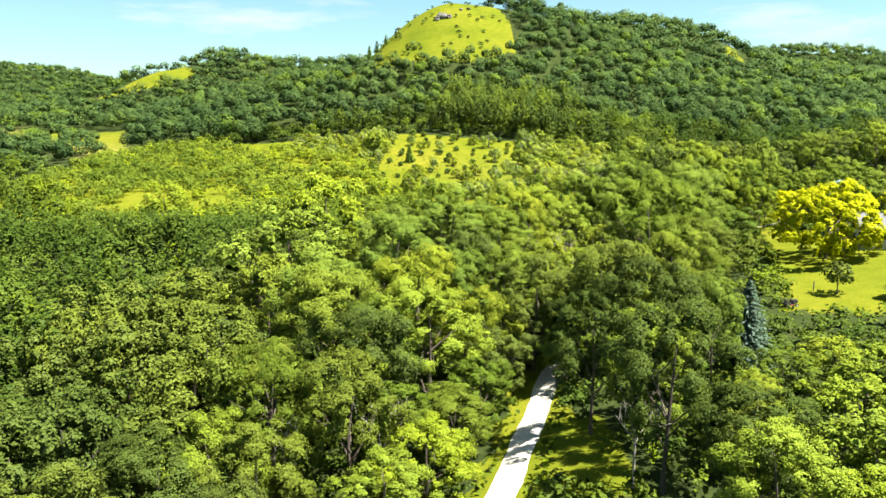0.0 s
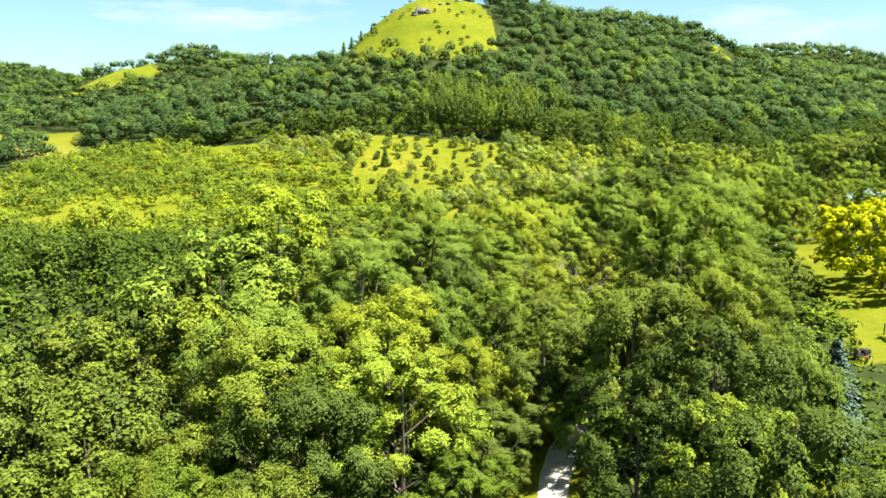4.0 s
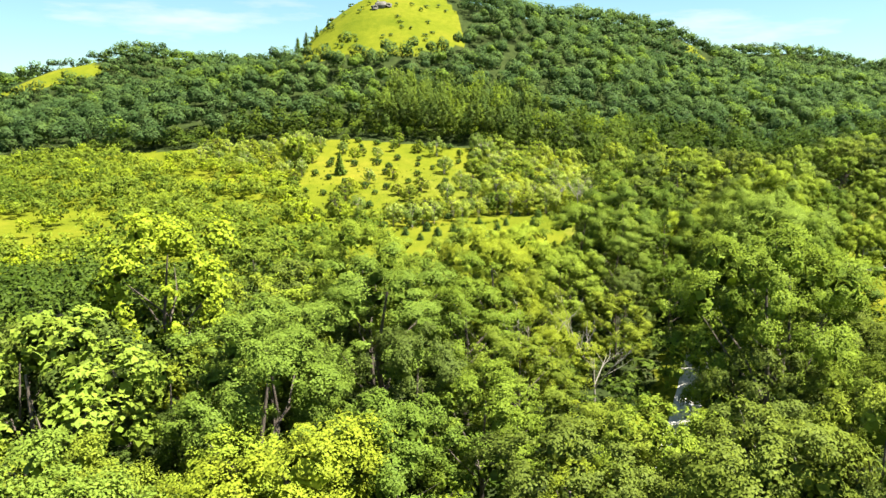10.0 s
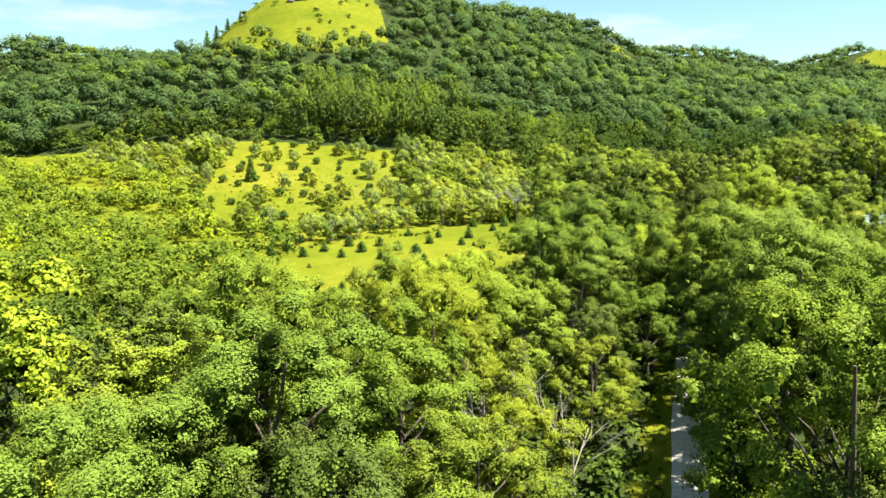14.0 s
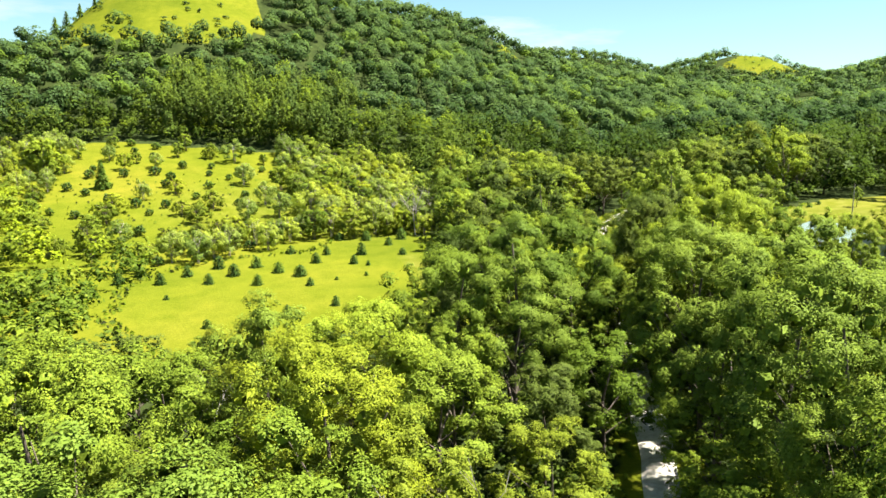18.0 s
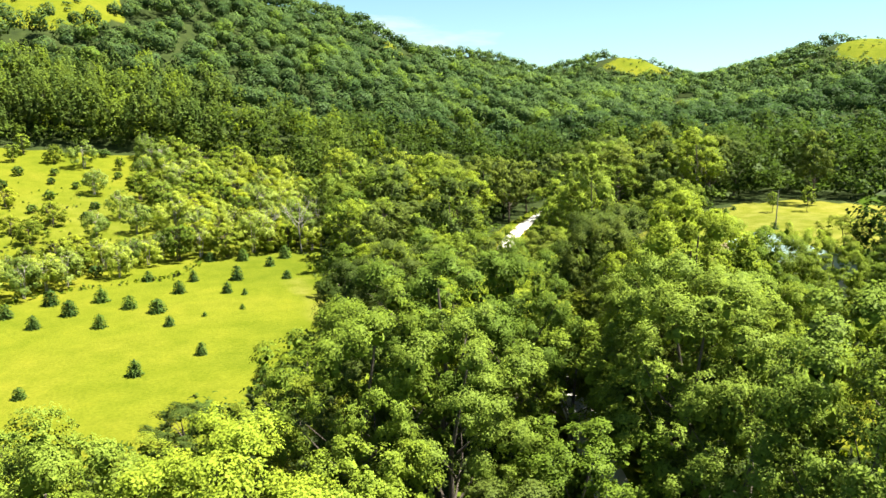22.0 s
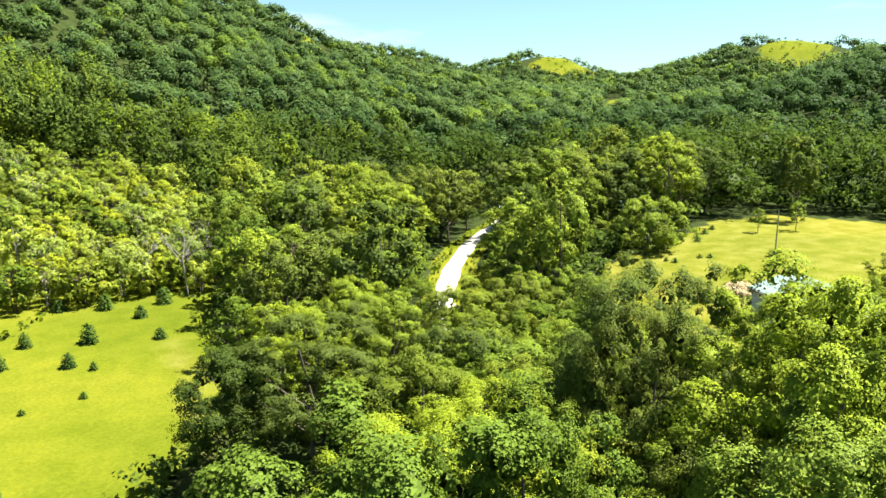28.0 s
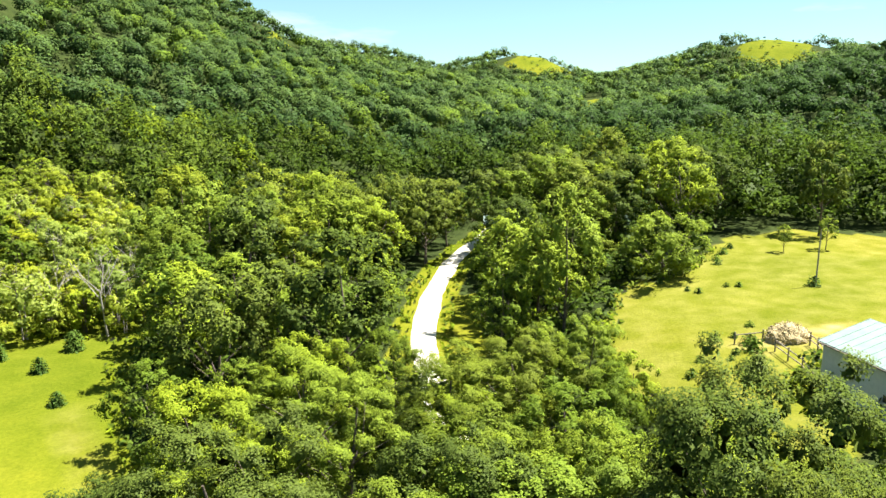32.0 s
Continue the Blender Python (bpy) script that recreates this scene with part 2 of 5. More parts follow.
def terrain(x, y):
    """Height of the ground at x, y (arrays)."""
    x, y = np.asarray(x, float), np.asarray(y, float)
    low = np.clip(valley(x, y), -12, 45)
    total = np.exp(low / 5)
    for reach, line in CRESTS:
        best = np.full(x.shape, -1e9)
        for (ax, ay, az), (bx, by, bz) in zip(line, line[1:]):
            dx, dy = bx - ax, by - ay
            s = np.clip(((x - ax) * dx + (y - ay) * dy) / (dx * dx + dy * dy), 0, 1)
            d = np.hypot(x - ax - s * dx, y - ay - s * dy)
            top = az + s * (bz - az)
            fall = np.maximum(np.exp(-(np.sqrt(d * d + 90) / reach) ** 1.3) * 1.07 - 0.07, 0)
            best = np.maximum(best, low + (top - low) * fall)
        total = total + np.exp(best / 5) - np.exp(low / 5)
    # the peak stands free above a low saddle to its west; the crest ends steeply at a notch in the east
    cut = 14 * np.exp(-((x + 58) / 26) ** 2 - ((y - 490) / 70) ** 2) + 10 * np.exp(-((x - 278) / 24) ** 2 - ((y - 618) / 50) ** 2)
    return 5 * np.log(np.maximum(total, 1e-9)) - cut + 0.5 * np.sin(x / 23 + 1.3) * np.sin(y / 31) * np.clip((np.hypot(x - 60, y - 180) - 60) / 100, 0, 1)


# ---- building helpers ----
def mesh_from(name, verts, faces, mats, attrs=None, smooth=False):
    """A mesh from arrays of vertices and of same-sided faces, with float attributes per vertex."""
    verts, faces = np.asarray(verts, np.float32), np.asarray(faces, np.int32)
    me = bpy.data.meshes.new(name)
    me.vertices.add(len(verts))
    me.vertices.foreach_set("co", verts.ravel())
    k = faces.shape[1]
    me.loops.add(faces.size)
    me.loops.foreach_set("vertex_index", faces.ravel())
    me.polygons.add(len(faces))
    me.polygons.foreach_set("loop_start", np.arange(0, faces.size, k, dtype=np.int32))
    me.polygons.foreach_set("use_smooth", np.full(len(faces), smooth))
    for m in mats if isinstance(mats, (list, tuple)) else [mats]:
        me.materials.append(m)
    for key, values in (attrs or {}).items():
        values = np.asarray(values, np.float32)
        a = me.attributes.new(key, 'FLOAT' if values.ndim == 1 else 'FLOAT_VECTOR', 'POINT')
        a.data.foreach_set("value" if values.ndim == 1 else "vector", values.ravel())
    me.update()
    return me


def part(name, bm, mat, parent, label=""):
    """Links a bmesh or a mesh as one mesh object under a thing or a part."""
    if isinstance(bm, bmesh.types.BMesh):
        me = bpy.data.meshes.new(name)
        bm.to_mesh(me)
        bm.free()
        me.materials.append(mat)
    else:
        me = bm
    ob = new(name, me)
    ob.parent = parent
    return tagged(ob, label) if label else ob


def thing(name, m, label, category, group="", kind=""):
    ob = new(name)
    ob.matrix_world = m
    return tagged(ob, label, category, group, kind)


def gz(x, y):
    return float(terrain(np.array([x]), np.array([y]))[0])


def inside(poly, x, y):
    """Which of the points x, y lie in the polygon."""
    x, y = np.asarray(x, float), np.asarray(y, float)
    odd = np.zeros(x.shape, bool)
    for (ax, ay), (bx, by) in zip(poly, poly[1:] + poly[:1]):
        hit = (ay > y) != (by > y)
        odd ^= hit & (x < (bx - ax) * (y - ay) / (by - ay + 1e-12) + ax)
    return odd


def off_line(line, x, y):
    """Distance of the points x, y from a polyline."""
    best = np.full(np.shape(x), 1e9)
    for (ax, ay), (bx, by) in zip(line, line[1:]):
        dx, dy = bx - ax, by - ay
        s = np.clip(((x - ax) * dx + (y - ay) * dy) / (dx * dx + dy * dy), 0, 1)
        best = np.minimum(best, np.hypot(x - ax - s * dx, y - ay - s * dy))
    return best


# ---- the plan: lane, drives, open land ----
LANE = [(-14, 0), (-8, 22), (-1, 44), (5, 57), (9, 70), (12.5, 83), (20, 98), (31, 116), (38, 129), (45, 141), (57, 163), (67, 186), (73, 198), (80, 210), (92, 225), (107, 240), (116, 247), (130, 254)]
DRIVE = [(71, 194), (74, 193.4), (78, 192)]
HOUSE_DRIVE = [(64, 151), (70, 149.5), (75, 149), (79, 148)]
MEADOW = [(53, 228), (50, 220), (48, 208), (46, 196), (41, 188), (34, 180), (27, 171), (20, 166), (8, 168), (2, 176), (-3, 188), (-2, 206), (6, 217), (14, 221), (28, 222), (36, 234), (46, 238)]
SCRUB = [(-97, 318), (-51, 315), (-8, 320), (36, 309), (68, 294), (64, 262), (54, 232), (34, 234), (6, 217), (-14, 220), (-20, 245), (-28, 275), (-63, 300)]
WEST = [(-100, 240), (-64, 236), (-53, 226), (-51, 212), (-58, 200), (-76, 190), (-95, 196)]
FAR_WEST = [(-262, 485), (-192, 450), (-140, 326), (-225, 380), (-300, 500)]
PASTURE = [(79, 165), (82, 183), (91, 193), (104, 203), (113, 200), (126, 205), (139, 209), (152, 206), (162, 186), (140, 170), (120, 166), (104, 168), (96, 173), (90, 174), (85, 166)]
BARNYARD = [(90, 176), (81, 158), (88, 152), (101, 168)]
HOUSEYARD = [(64, 119), (70, 112), (84, 108), (86, 122), (74, 128)]
LAWN = [(45, 90), (54, 86), (66, 94), (80, 108), (76, 122), (66, 128), (71, 142), (79, 158), (80, 170), (76, 168), (68, 154), (62, 140), (58, 127), (53, 112)]
LANE_VERGE = [(23.5, 109), (28, 111), (33, 121), (30.5, 123), (26, 117)]
LANE_EDGE = [(77, 203), (84, 212), (94, 224), (98, 222), (89, 210), (82, 200)]
VERGE = [(7, 54), (16, 54), (17, 68), (12, 74)]
PEAK = [(-60, 440), (-62, 500), (-64, 532), (-38, 528), (-18, 512), (0, 505), (28, 503), (40, 485), (46, 458), (44, 424), (30, 410), (4, 404), (-24, 410)]
LEFT_PATCH = [(-262, 588), (-246, 598), (-232, 625), (-226, 645), (-214, 636), (-222, 612), (-246, 590)]
GAP = [(236, 596), (233, 560), (219, 554), (220, 582)]
EAST_TOP = [(550, 736), (580, 752), (603, 765), (626, 742), (630, 715), (612, 690), (567, 695)]
EAST_BROW = [(546, 460), (572, 480), (592, 478), (606, 445), (590, 424), (573, 415), (545, 427)]
FIELD = [(294, 372), (322, 384), (331, 335), (320, 314), (298, 328)]
PLANTATION = [(0, 323), (54, 306), (66, 344), (8, 360)]
YARD = [(140, 252), (158, 262), (166, 254), (150, 243)]
MEADOWS = [(-150, 330), (-60, 318), (-8, 321), (70, 296), (66, 262), (55, 230), (48, 206), (44, 190), (20, 164), (-16, 170), (-100, 186), (-150, 230)]
TRACK = [(436, 504), (365, 442), (291, 382)]
BRUSH = [(-120, 330), (-63, 302), (-28, 277), (-18, 245), (4, 218), (-4, 206), (-5, 188), (0, 176), (-14, 170), (-50, 176), (-100, 188), (-140, 230), (-150, 320)]
OPEN = [(MEADOW, 1.0), (SCRUB, 1.0), (WEST, 1.0), (FAR_WEST, 0.9), (PASTURE, 1.0), (LAWN, 1.0), (VERGE, 1.0), (LANE_VERGE, 1.0), (LANE_EDGE, 1.0), (PEAK, 1.0), (LEFT_PATCH, 0.9), (GAP, 0.9),
        (EAST_TOP, 1.0), (EAST_BROW, 1.0), (FIELD, 1.0), (YARD, 1.0)]


def open_land(x, y):
    """1 where the land is grassland, 0 in the woods."""
    v = np.zeros(np.shape(x))
    for poly, w in OPEN:
        v = np.maximum(v, w * inside(poly, x, y))
    v = np.maximum(v, (off_line(TRACK, x, y) < 4) * 1.0)
    return np.maximum(v, (off_line(LANE, x, y) < 3.6) * 1.0)


def spaced(lo, hi, fine_lo, fine_hi, step, grow):
    """Coordinates that are close-set between fine_lo and fine_hi and grow apart outwards."""
    mid = list(np.arange(fine_lo, fine_hi + 0.1, step))
    out, s, v = [], step, fine_hi
    while v < hi:
        s *= grow
        v += s
        out.append(v)
    back, s, v = [], step, fine_lo
    while v > lo:
        s *= grow
        v -= s
        back.append(v)
    return np.array(back[::-1] + mid + out)


def build_ground():
    xs, ys = spaced(-3000, 3000, -110, 180, 2.2, 1.05), spaced(-1500, 3500, 30, 330, 2.2, 1.045)
    x, y = np.meshgrid(xs, ys)
    z = terrain(x, y)
    opening = np.maximum(open_land(x, y), 0.9 * inside(MEADOWS, x, y))
    opening = np.maximum(opening, np.maximum(inside(BARNYARD, x, y), inside(HOUSEYARD, x, y)) * 0.9)
    dry = np.clip(1.2 - off_line([(20, 262), (60, 275), (40, 250)], x, y) / 22, 0, 1) * 0.15
    dry = np.maximum(dry, np.clip(1.3 - off_line([(97, 181), (101, 178), (106, 177)], x, y) / 2.6, 0, 1) * 1.6)
    dry = np.maximum(dry, np.clip(1.2 - off_line([(35, 172), (42, 190), (45, 212)], x, y) / 1.3, 0, 1) * 0.55)
    dry = np.maximum(dry, np.clip(1.2 - off_line([(-300, 500), (-220, 400), (-150, 335)], x, y) / 14, 0, 1) * 0.8)
    dry = np.maximum(dry, 0.34 * inside(PASTURE, x, y))
    for poly in (LEFT_PATCH,):
        opening = np.maximum(opening, 0.9 * (off_line(poly + poly[:1], x, y) < 11))
    i = np.arange(x.size).reshape(x.shape)
    faces = np.stack([i[:-1, :-1], i[:-1, 1:], i[1:, 1:], i[1:, :-1]], -1).reshape(-1, 4)
    me = mesh_from("ground", np.stack([x, y, z], -1).reshape(-1, 3), faces, LAND, {"open_land": opening.ravel(), "dry_land": dry.ravel()}, True)
    tagged(new("ground", me), "rolling valley land with bright yellow-green grassland and wooded slopes", "ground", kind="structure")


build_ground()


def strip(name, line, width, label, lift=0.06):
    """A lane that lies on the land along a line."""
    rng = np.random.default_rng(5)
    p = []
    for (ax, ay), (bx, by) in zip(line, line[1:]):
        k = max(2, int(math.hypot(bx - ax, by - ay) / 1.2))
        p += [(ax + (bx - ax) * s / k, ay + (by - ay) * s / k) for s in range(k)]
    p = np.array(p + [line[-1]])
    for _ in range(6):
        p[1:-1] = (p[:-2] + 2 * p[1:-1] + p[2:]) / 4
    t = np.gradient(p, axis=0)
    nrm = np.stack([-t[:, 1], t[:, 0]], 1) / np.linalg.norm(t, axis=1)[:, None]
    cols = np.linspace(-1, 1, 7)
    rag = np.convolve(rng.normal(0, 0.22, len(p) + 4), np.ones(5) / 5, "valid"), np.convolve(rng.normal(0, 0.22, len(p) + 4), np.ones(5) / 5, "valid")
    rows = [p + nrm * (c * width / 2 + (rag[0] if c < 0 else rag[1]) * abs(c))[:, None] for c in cols]
    xy = np.stack(rows, 1)
    z = terrain(xy[..., 0], xy[..., 1]) + lift + 0.10 * (1 - cols[None, :] ** 2) - 0.05 * (abs(cols[None, :]) > 0.9)
    i = np.arange(xy[..., 0].size).reshape(xy.shape[:2])
    faces = np.stack([i[:-1, :-1], i[:-1, 1:], i[1:, 1:], i[1:, :-1]], -1).reshape(-1, 4)
    me = mesh_from(name, np.concatenate([xy, z[..., None]], -1).reshape(-1, 3), faces, GRAVEL, smooth=True)
    return tagged(new(name, me), label, "road", kind="structure")


strip("road", LANE, 2.9, "pale gravel lane winding along the valley between trees")
strip("road", DRIVE, 3.0, "pale gravel drive leading off the lane to the barn")
strip("road", HOUSE_DRIVE, 1.1, "pale gravel drive across the lawn to the house")


# ---- trees ----
def leaf_quads(rng, centre, out, size, flat=0.15, spread=0.36, slim=0.60):
    """Diamond leaf sprays at the given centres, facing roughly along out and up."""
    k = len(centre)
    nrm = out + np.array([0, 0, flat]) + rng.normal(0, spread, (k, 3))
    nrm /= np.linalg.norm(nrm, axis=1)[:, None] + 1e-9
    side = np.cross(nrm, rng.normal(0, 1, (k, 3)))
    side /= np.linalg.norm(side, axis=1)[:, None] + 1e-9
    along = np.cross(nrm, side)
    s = (size * rng.uniform(0.65, 1.35, k))[:, None]
    a, b = along * s * 0.5, side * s * 0.5 * slim
    bend = nrm * s * 0.12
    v = np.stack([centre - a - bend, centre + b + bend * 0.6, centre + a - bend, centre - b + bend * 0.6], 1)
    return v.reshape(-1, 3), np.arange(4 * k).reshape(-1, 4)


def leaf_ways(rng, out, rough=0.28):
    """The way each leaf is lit: mostly with its clump, a little by itself."""
    w = out + rng.normal(0, rough, out.shape)
    return np.repeat(w / (np.linalg.norm(w, axis=1)[:, None] + 1e-9), 4, axis=0)


def lobed_points(rng, count, radius, tall, clumps, low=-0.55, share=None, tufts=14):
    """Points, outward ways and the boughs' middles of a crown built of leafy boughs: domed pads with gaps of shade between them, the crown's foot at z = 0."""
    share = share or math.sqrt(2.7 / clumps)
    k = np.arange(clumps) + 0.5
    h = 1 - (1 - low * 1.3) * k / clumps
    ang = k * 2.39996 + rng.uniform(-0.5, 0.5, clumps)
    flat = np.sqrt(np.maximum(0, 1 - np.clip(h, -1, 1) ** 2))
    way = np.stack([flat * np.cos(ang), flat * np.sin(ang), h], 1)
    a, b, c = rng.uniform(0, 6.28, 3)
    bulge = 1 + 0.15 * np.sin(3 * ang + a) * flat + 0.11 * np.sin(5 * ang + b + 3 * h) * flat + 0.09 * np.sin(7 * h + c)
    r = radius * share * rng.uniform(0.55, 1.35, clumps)
    size = np.array([radius, radius, tall * 0.5]) * (1 - share * 0.55)
    centre = np.array([0, 0, tall * 0.5]) + way * (bulge * rng.uniform(0.70, 1.05, clumps))[:, None] * size
    pick = rng.choice(clumps, count, p=r ** 2 / (r ** 2).sum())
    t = rng.normal(0, 0.62, (clumps * tufts, 3)) + np.array([0, 0, 0.62]) + np.repeat(way, tufts, axis=0) * 0.45
    t /= np.linalg.norm(t, axis=1)[:, None]
    t *= rng.uniform(0.45, 1.2, clumps * tufts)[:, None]
    which = pick * tufts + rng.integers(0, tufts, count)
    e = rng.normal(0, 0.75, (count, 3)) + t[which] * 0.6 + np.array([0, 0, 0.35])
    e /= np.linalg.norm(e, axis=1)[:, None]
    small = rng.uniform(0.20, 0.46, clumps * tufts)[which] * rng.uniform(0.5, 1.25, count)
    off = t[which] * 0.78 + e * small[:, None]
    off[:, 2] = off[:, 2] * 0.82 - 0.13 * (off[:, 0] ** 2 + off[:, 1] ** 2)
    p = centre[pick] + off * r[pick][:, None]
    p[:, 2] += (tall - np.percentile(p[:, 2], 99.7)) * np.clip(p[:, 2] / tall, 0, 1)
    out = e * 0.6 + t[which] * 0.75 + way[pick] * 0.2
    return p, out / np.linalg.norm(out, axis=1)[:, None], np.concatenate([centre, r[:, None]], 1)


def dome_points(rng, count, lobes):
    """Points and outward ways on a rounded crown with a few bulging lobes, one unit wide, its foot at z = 0."""
    k = np.arange(lobes) + 0.5
    h, ang = 1 - 1.15 * k / lobes, k * 2.39996 + rng.uniform(-0.5, 0.5, lobes)
    knob = np.stack([np.sqrt(1 - h * h) * np.cos(ang), np.sqrt(1 - h * h) * np.sin(ang), h], 1)
    push = rng.uniform(0.10, 0.46, lobes)
    d = rng.normal(0, 1, (count * 3, 3))
    d /= np.linalg.norm(d, axis=1)[:, None]
    d = d[d[:, 2] > -0.5][:count]
    near = d @ knob.T
    own = near.argmax(1)
    bulge = 0.72 + push[own] * np.exp(-np.arccos(np.clip(near.max(1), -1, 1)) ** 2 / 0.28)
    p = d * (bulge * rng.uniform(0.86, 1.05, len(d)))[:, None] * np.array([1, 1, 0.8]) + np.array([0, 0, 0.8])
    out = d * 1.3 + (d - knob[own]) * 0.35 + np.array([0, 0, 0.15])
    return p, out / np.linalg.norm(out, axis=1)[:, None]


def crown_mesh(seed, mat, radius, tall, lobes, count, size, low=-0.55, core=20, **more):
    rng = np.random.default_rng(seed)
    p, d, boughs = lobed_points(rng, count, radius, tall, lobes, low)
    v, f = leaf_quads(rng, p, d, size, **more)
    n = len(boughs) * core                                                # the dense inside of every bough
    e = rng.normal(0, 0.7, (n, 3)) + np.array([0, 0, 0.45])
    e /= np.linalg.norm(e, axis=1)[:, None]
    r = np.repeat(boughs[:, 3], core)
    q = np.repeat(boughs[:, :3], core, axis=0) + e * (r * 0.42)[:, None] * np.array([1, 1, 0.7])
    w, g = leaf_quads(rng, q, e, r * 0.36, spread=0.3, slim=0.8)
    ways = np.concatenate([leaf_ways(rng, d, 0.2), leaf_ways(rng, e)])
    return mesh_from("crown", np.concatenate([v, w]), np.concatenate([f, g + len(v)]), mat, {"way": ways})


def tube(bm, a, b, ra, rb, sides=6):
    a, b = Vector(a), Vector(b)
    q = (b - a).to_track_quat('Z', 'Y')
    rings = []
    for end, r in ((a, ra), (b, rb)):
        rings.append([bm.verts.new(end + q @ Vector((r * math.cos(2 * math.pi * i / sides), r * math.sin(2 * math.pi * i / sides), 0))) for i in range(sides)])
    for i in range(sides):
        bm.faces.new((rings[0][i], rings[0][(i + 1) % sides], rings[1][(i + 1) % sides], rings[1][i]))
    bm.faces.new(rings[1])


def trunk_bmesh(rng, foot, tall, radius, limbs, girth):
    """A tapered trunk with limbs that reach into the crown."""
    bm = bmesh.new()
    bend = [(0, 0, -0.6), (rng.uniform(-.2, .2), rng.uniform(-.2, .2), foot * 0.6), (rng.uniform(-.4, .4), rng.uniform(-.4, .4), foot + tall * 0.35), (rng.uniform(-.6, .6), rng.uniform(-.6, .6), foot + tall * 0.75)]
    for k in range(3):
        tube(bm, bend[k], bend[k + 1], girth * (1.15 - 0.33 * k), girth * (0.82 - 0.33 * k) + 0.02, 8)
    for i in range(limbs):
        ang = i * 2.4 + rng.uniform(-.4, .4)
        z0 = foot + tall * rng.uniform(0.0, 0.4)
        mid = Vector((radius * 0.38 * math.cos(ang), radius * 0.38 * math.sin(ang), z0 + tall * 0.16))
        tip = Vector((radius * 0.72 * math.cos(ang + 0.2), radius * 0.72 * math.sin(ang + 0.2), z0 + tall * rng.uniform(0.24, 0.4)))
        tube(bm, (0, 0, z0), mid, girth * 0.36, girth * 0.22, 5)
        tube(bm, mid, tip, girth * 0.22, girth * 0.06, 5)
    return bm


def make_tree(name, label, category, group, seed, leaf, radius, tall, foot, lobes, count, size, girth=0.24, limbs=7, **more):
    """A broadleaf tree at the origin, as a pattern for its copies."""
    rng = random.Random(seed)
    t = thing(name, pose(0, 0, 0), label, category, group)
    part("trunk", trunk_bmesh(rng, foot, tall, radius, limbs, girth), BARK, t)
    c = part("crown", crown_mesh(seed, leaf, radius, tall, lobes, count, size, **more), leaf, t)
    c.location.z = foot
    return t


PATTERNS = {}
for key, leaf, words in (("dark", LEAF_DARK, "tall broadleaf tree with dense dark green crown in the woods"),
                         ("mid", LEAF_MID, "tall broadleaf tree with full mid-green crown in the woods"),
                         ("olive", LEAF_OLIVE, "broadleaf tree with feathery yellow-olive crown in the woods"),
                         ("light", LEAF_LIGHT, "broadleaf tree with bright light-green sunlit crown in the woods")):
    for v in range(3):
        for grade, (leaves, fine, boughs) in enumerate(((5000, 1.0, (30,)), (24000, 0.50, (34, 40, 46)), (42000, 0.36, (40, 46, 52)))):
            seed = 11 + 7 * v + len(key) * 31 + 5 * grade
            rr = random.Random(seed)
            PATTERNS[key, v, grade] = make_tree("tree", words, "tree", "trees of the valley woods", seed, leaf, rr.uniform(4.8, 5.5), rr.uniform(12.6, 13.6), 2.4, rr.choice(boughs),
                                                leaves, {"dark": 0.33, "mid": 0.32, "olive": 0.28, "light": 0.32}[key] * fine, slim=0.78)
USED = set()
AXIS = [(0, 20), (10, 100), (60, 180), (110, 240)]
NEAR_REACH = 46
CLOSE = [(0, 40), (8, 95), (24, 130), (58, 168), (92, 160)]


def plant(key, x, y, top, wide=1.0, turn=0.0, variant=None):
    """Plants a copy of a pattern so that its crown's top stands at the height top."""
    rr = random.Random(int(x * 131 + y * 17))
    v = rr.randrange(3) if variant is None else variant
    close = int(off_line(CLOSE, np.array([x]), np.array([y]))[0] < 25)
    close += close and top > 15.0 and y > 84
    t = PATTERNS[key, v, close]
    z = gz(x, y)
    tall = max(2.0, top - z)
    s = tall / 15.3
    if (key, v, close) not in USED:
        USED.add((key, v, close))
        ob = t
        ob.matrix_world = pose(x, y, z, 0, 0, turn)
    else:
        ob = copy_thing(t, pose(x, y, z, rr.uniform(-3, 3), rr.uniform(-3, 3), turn or rr.uniform(0, 360)))
    ob.scale = (s * wide, s * wide, s)
    return ob


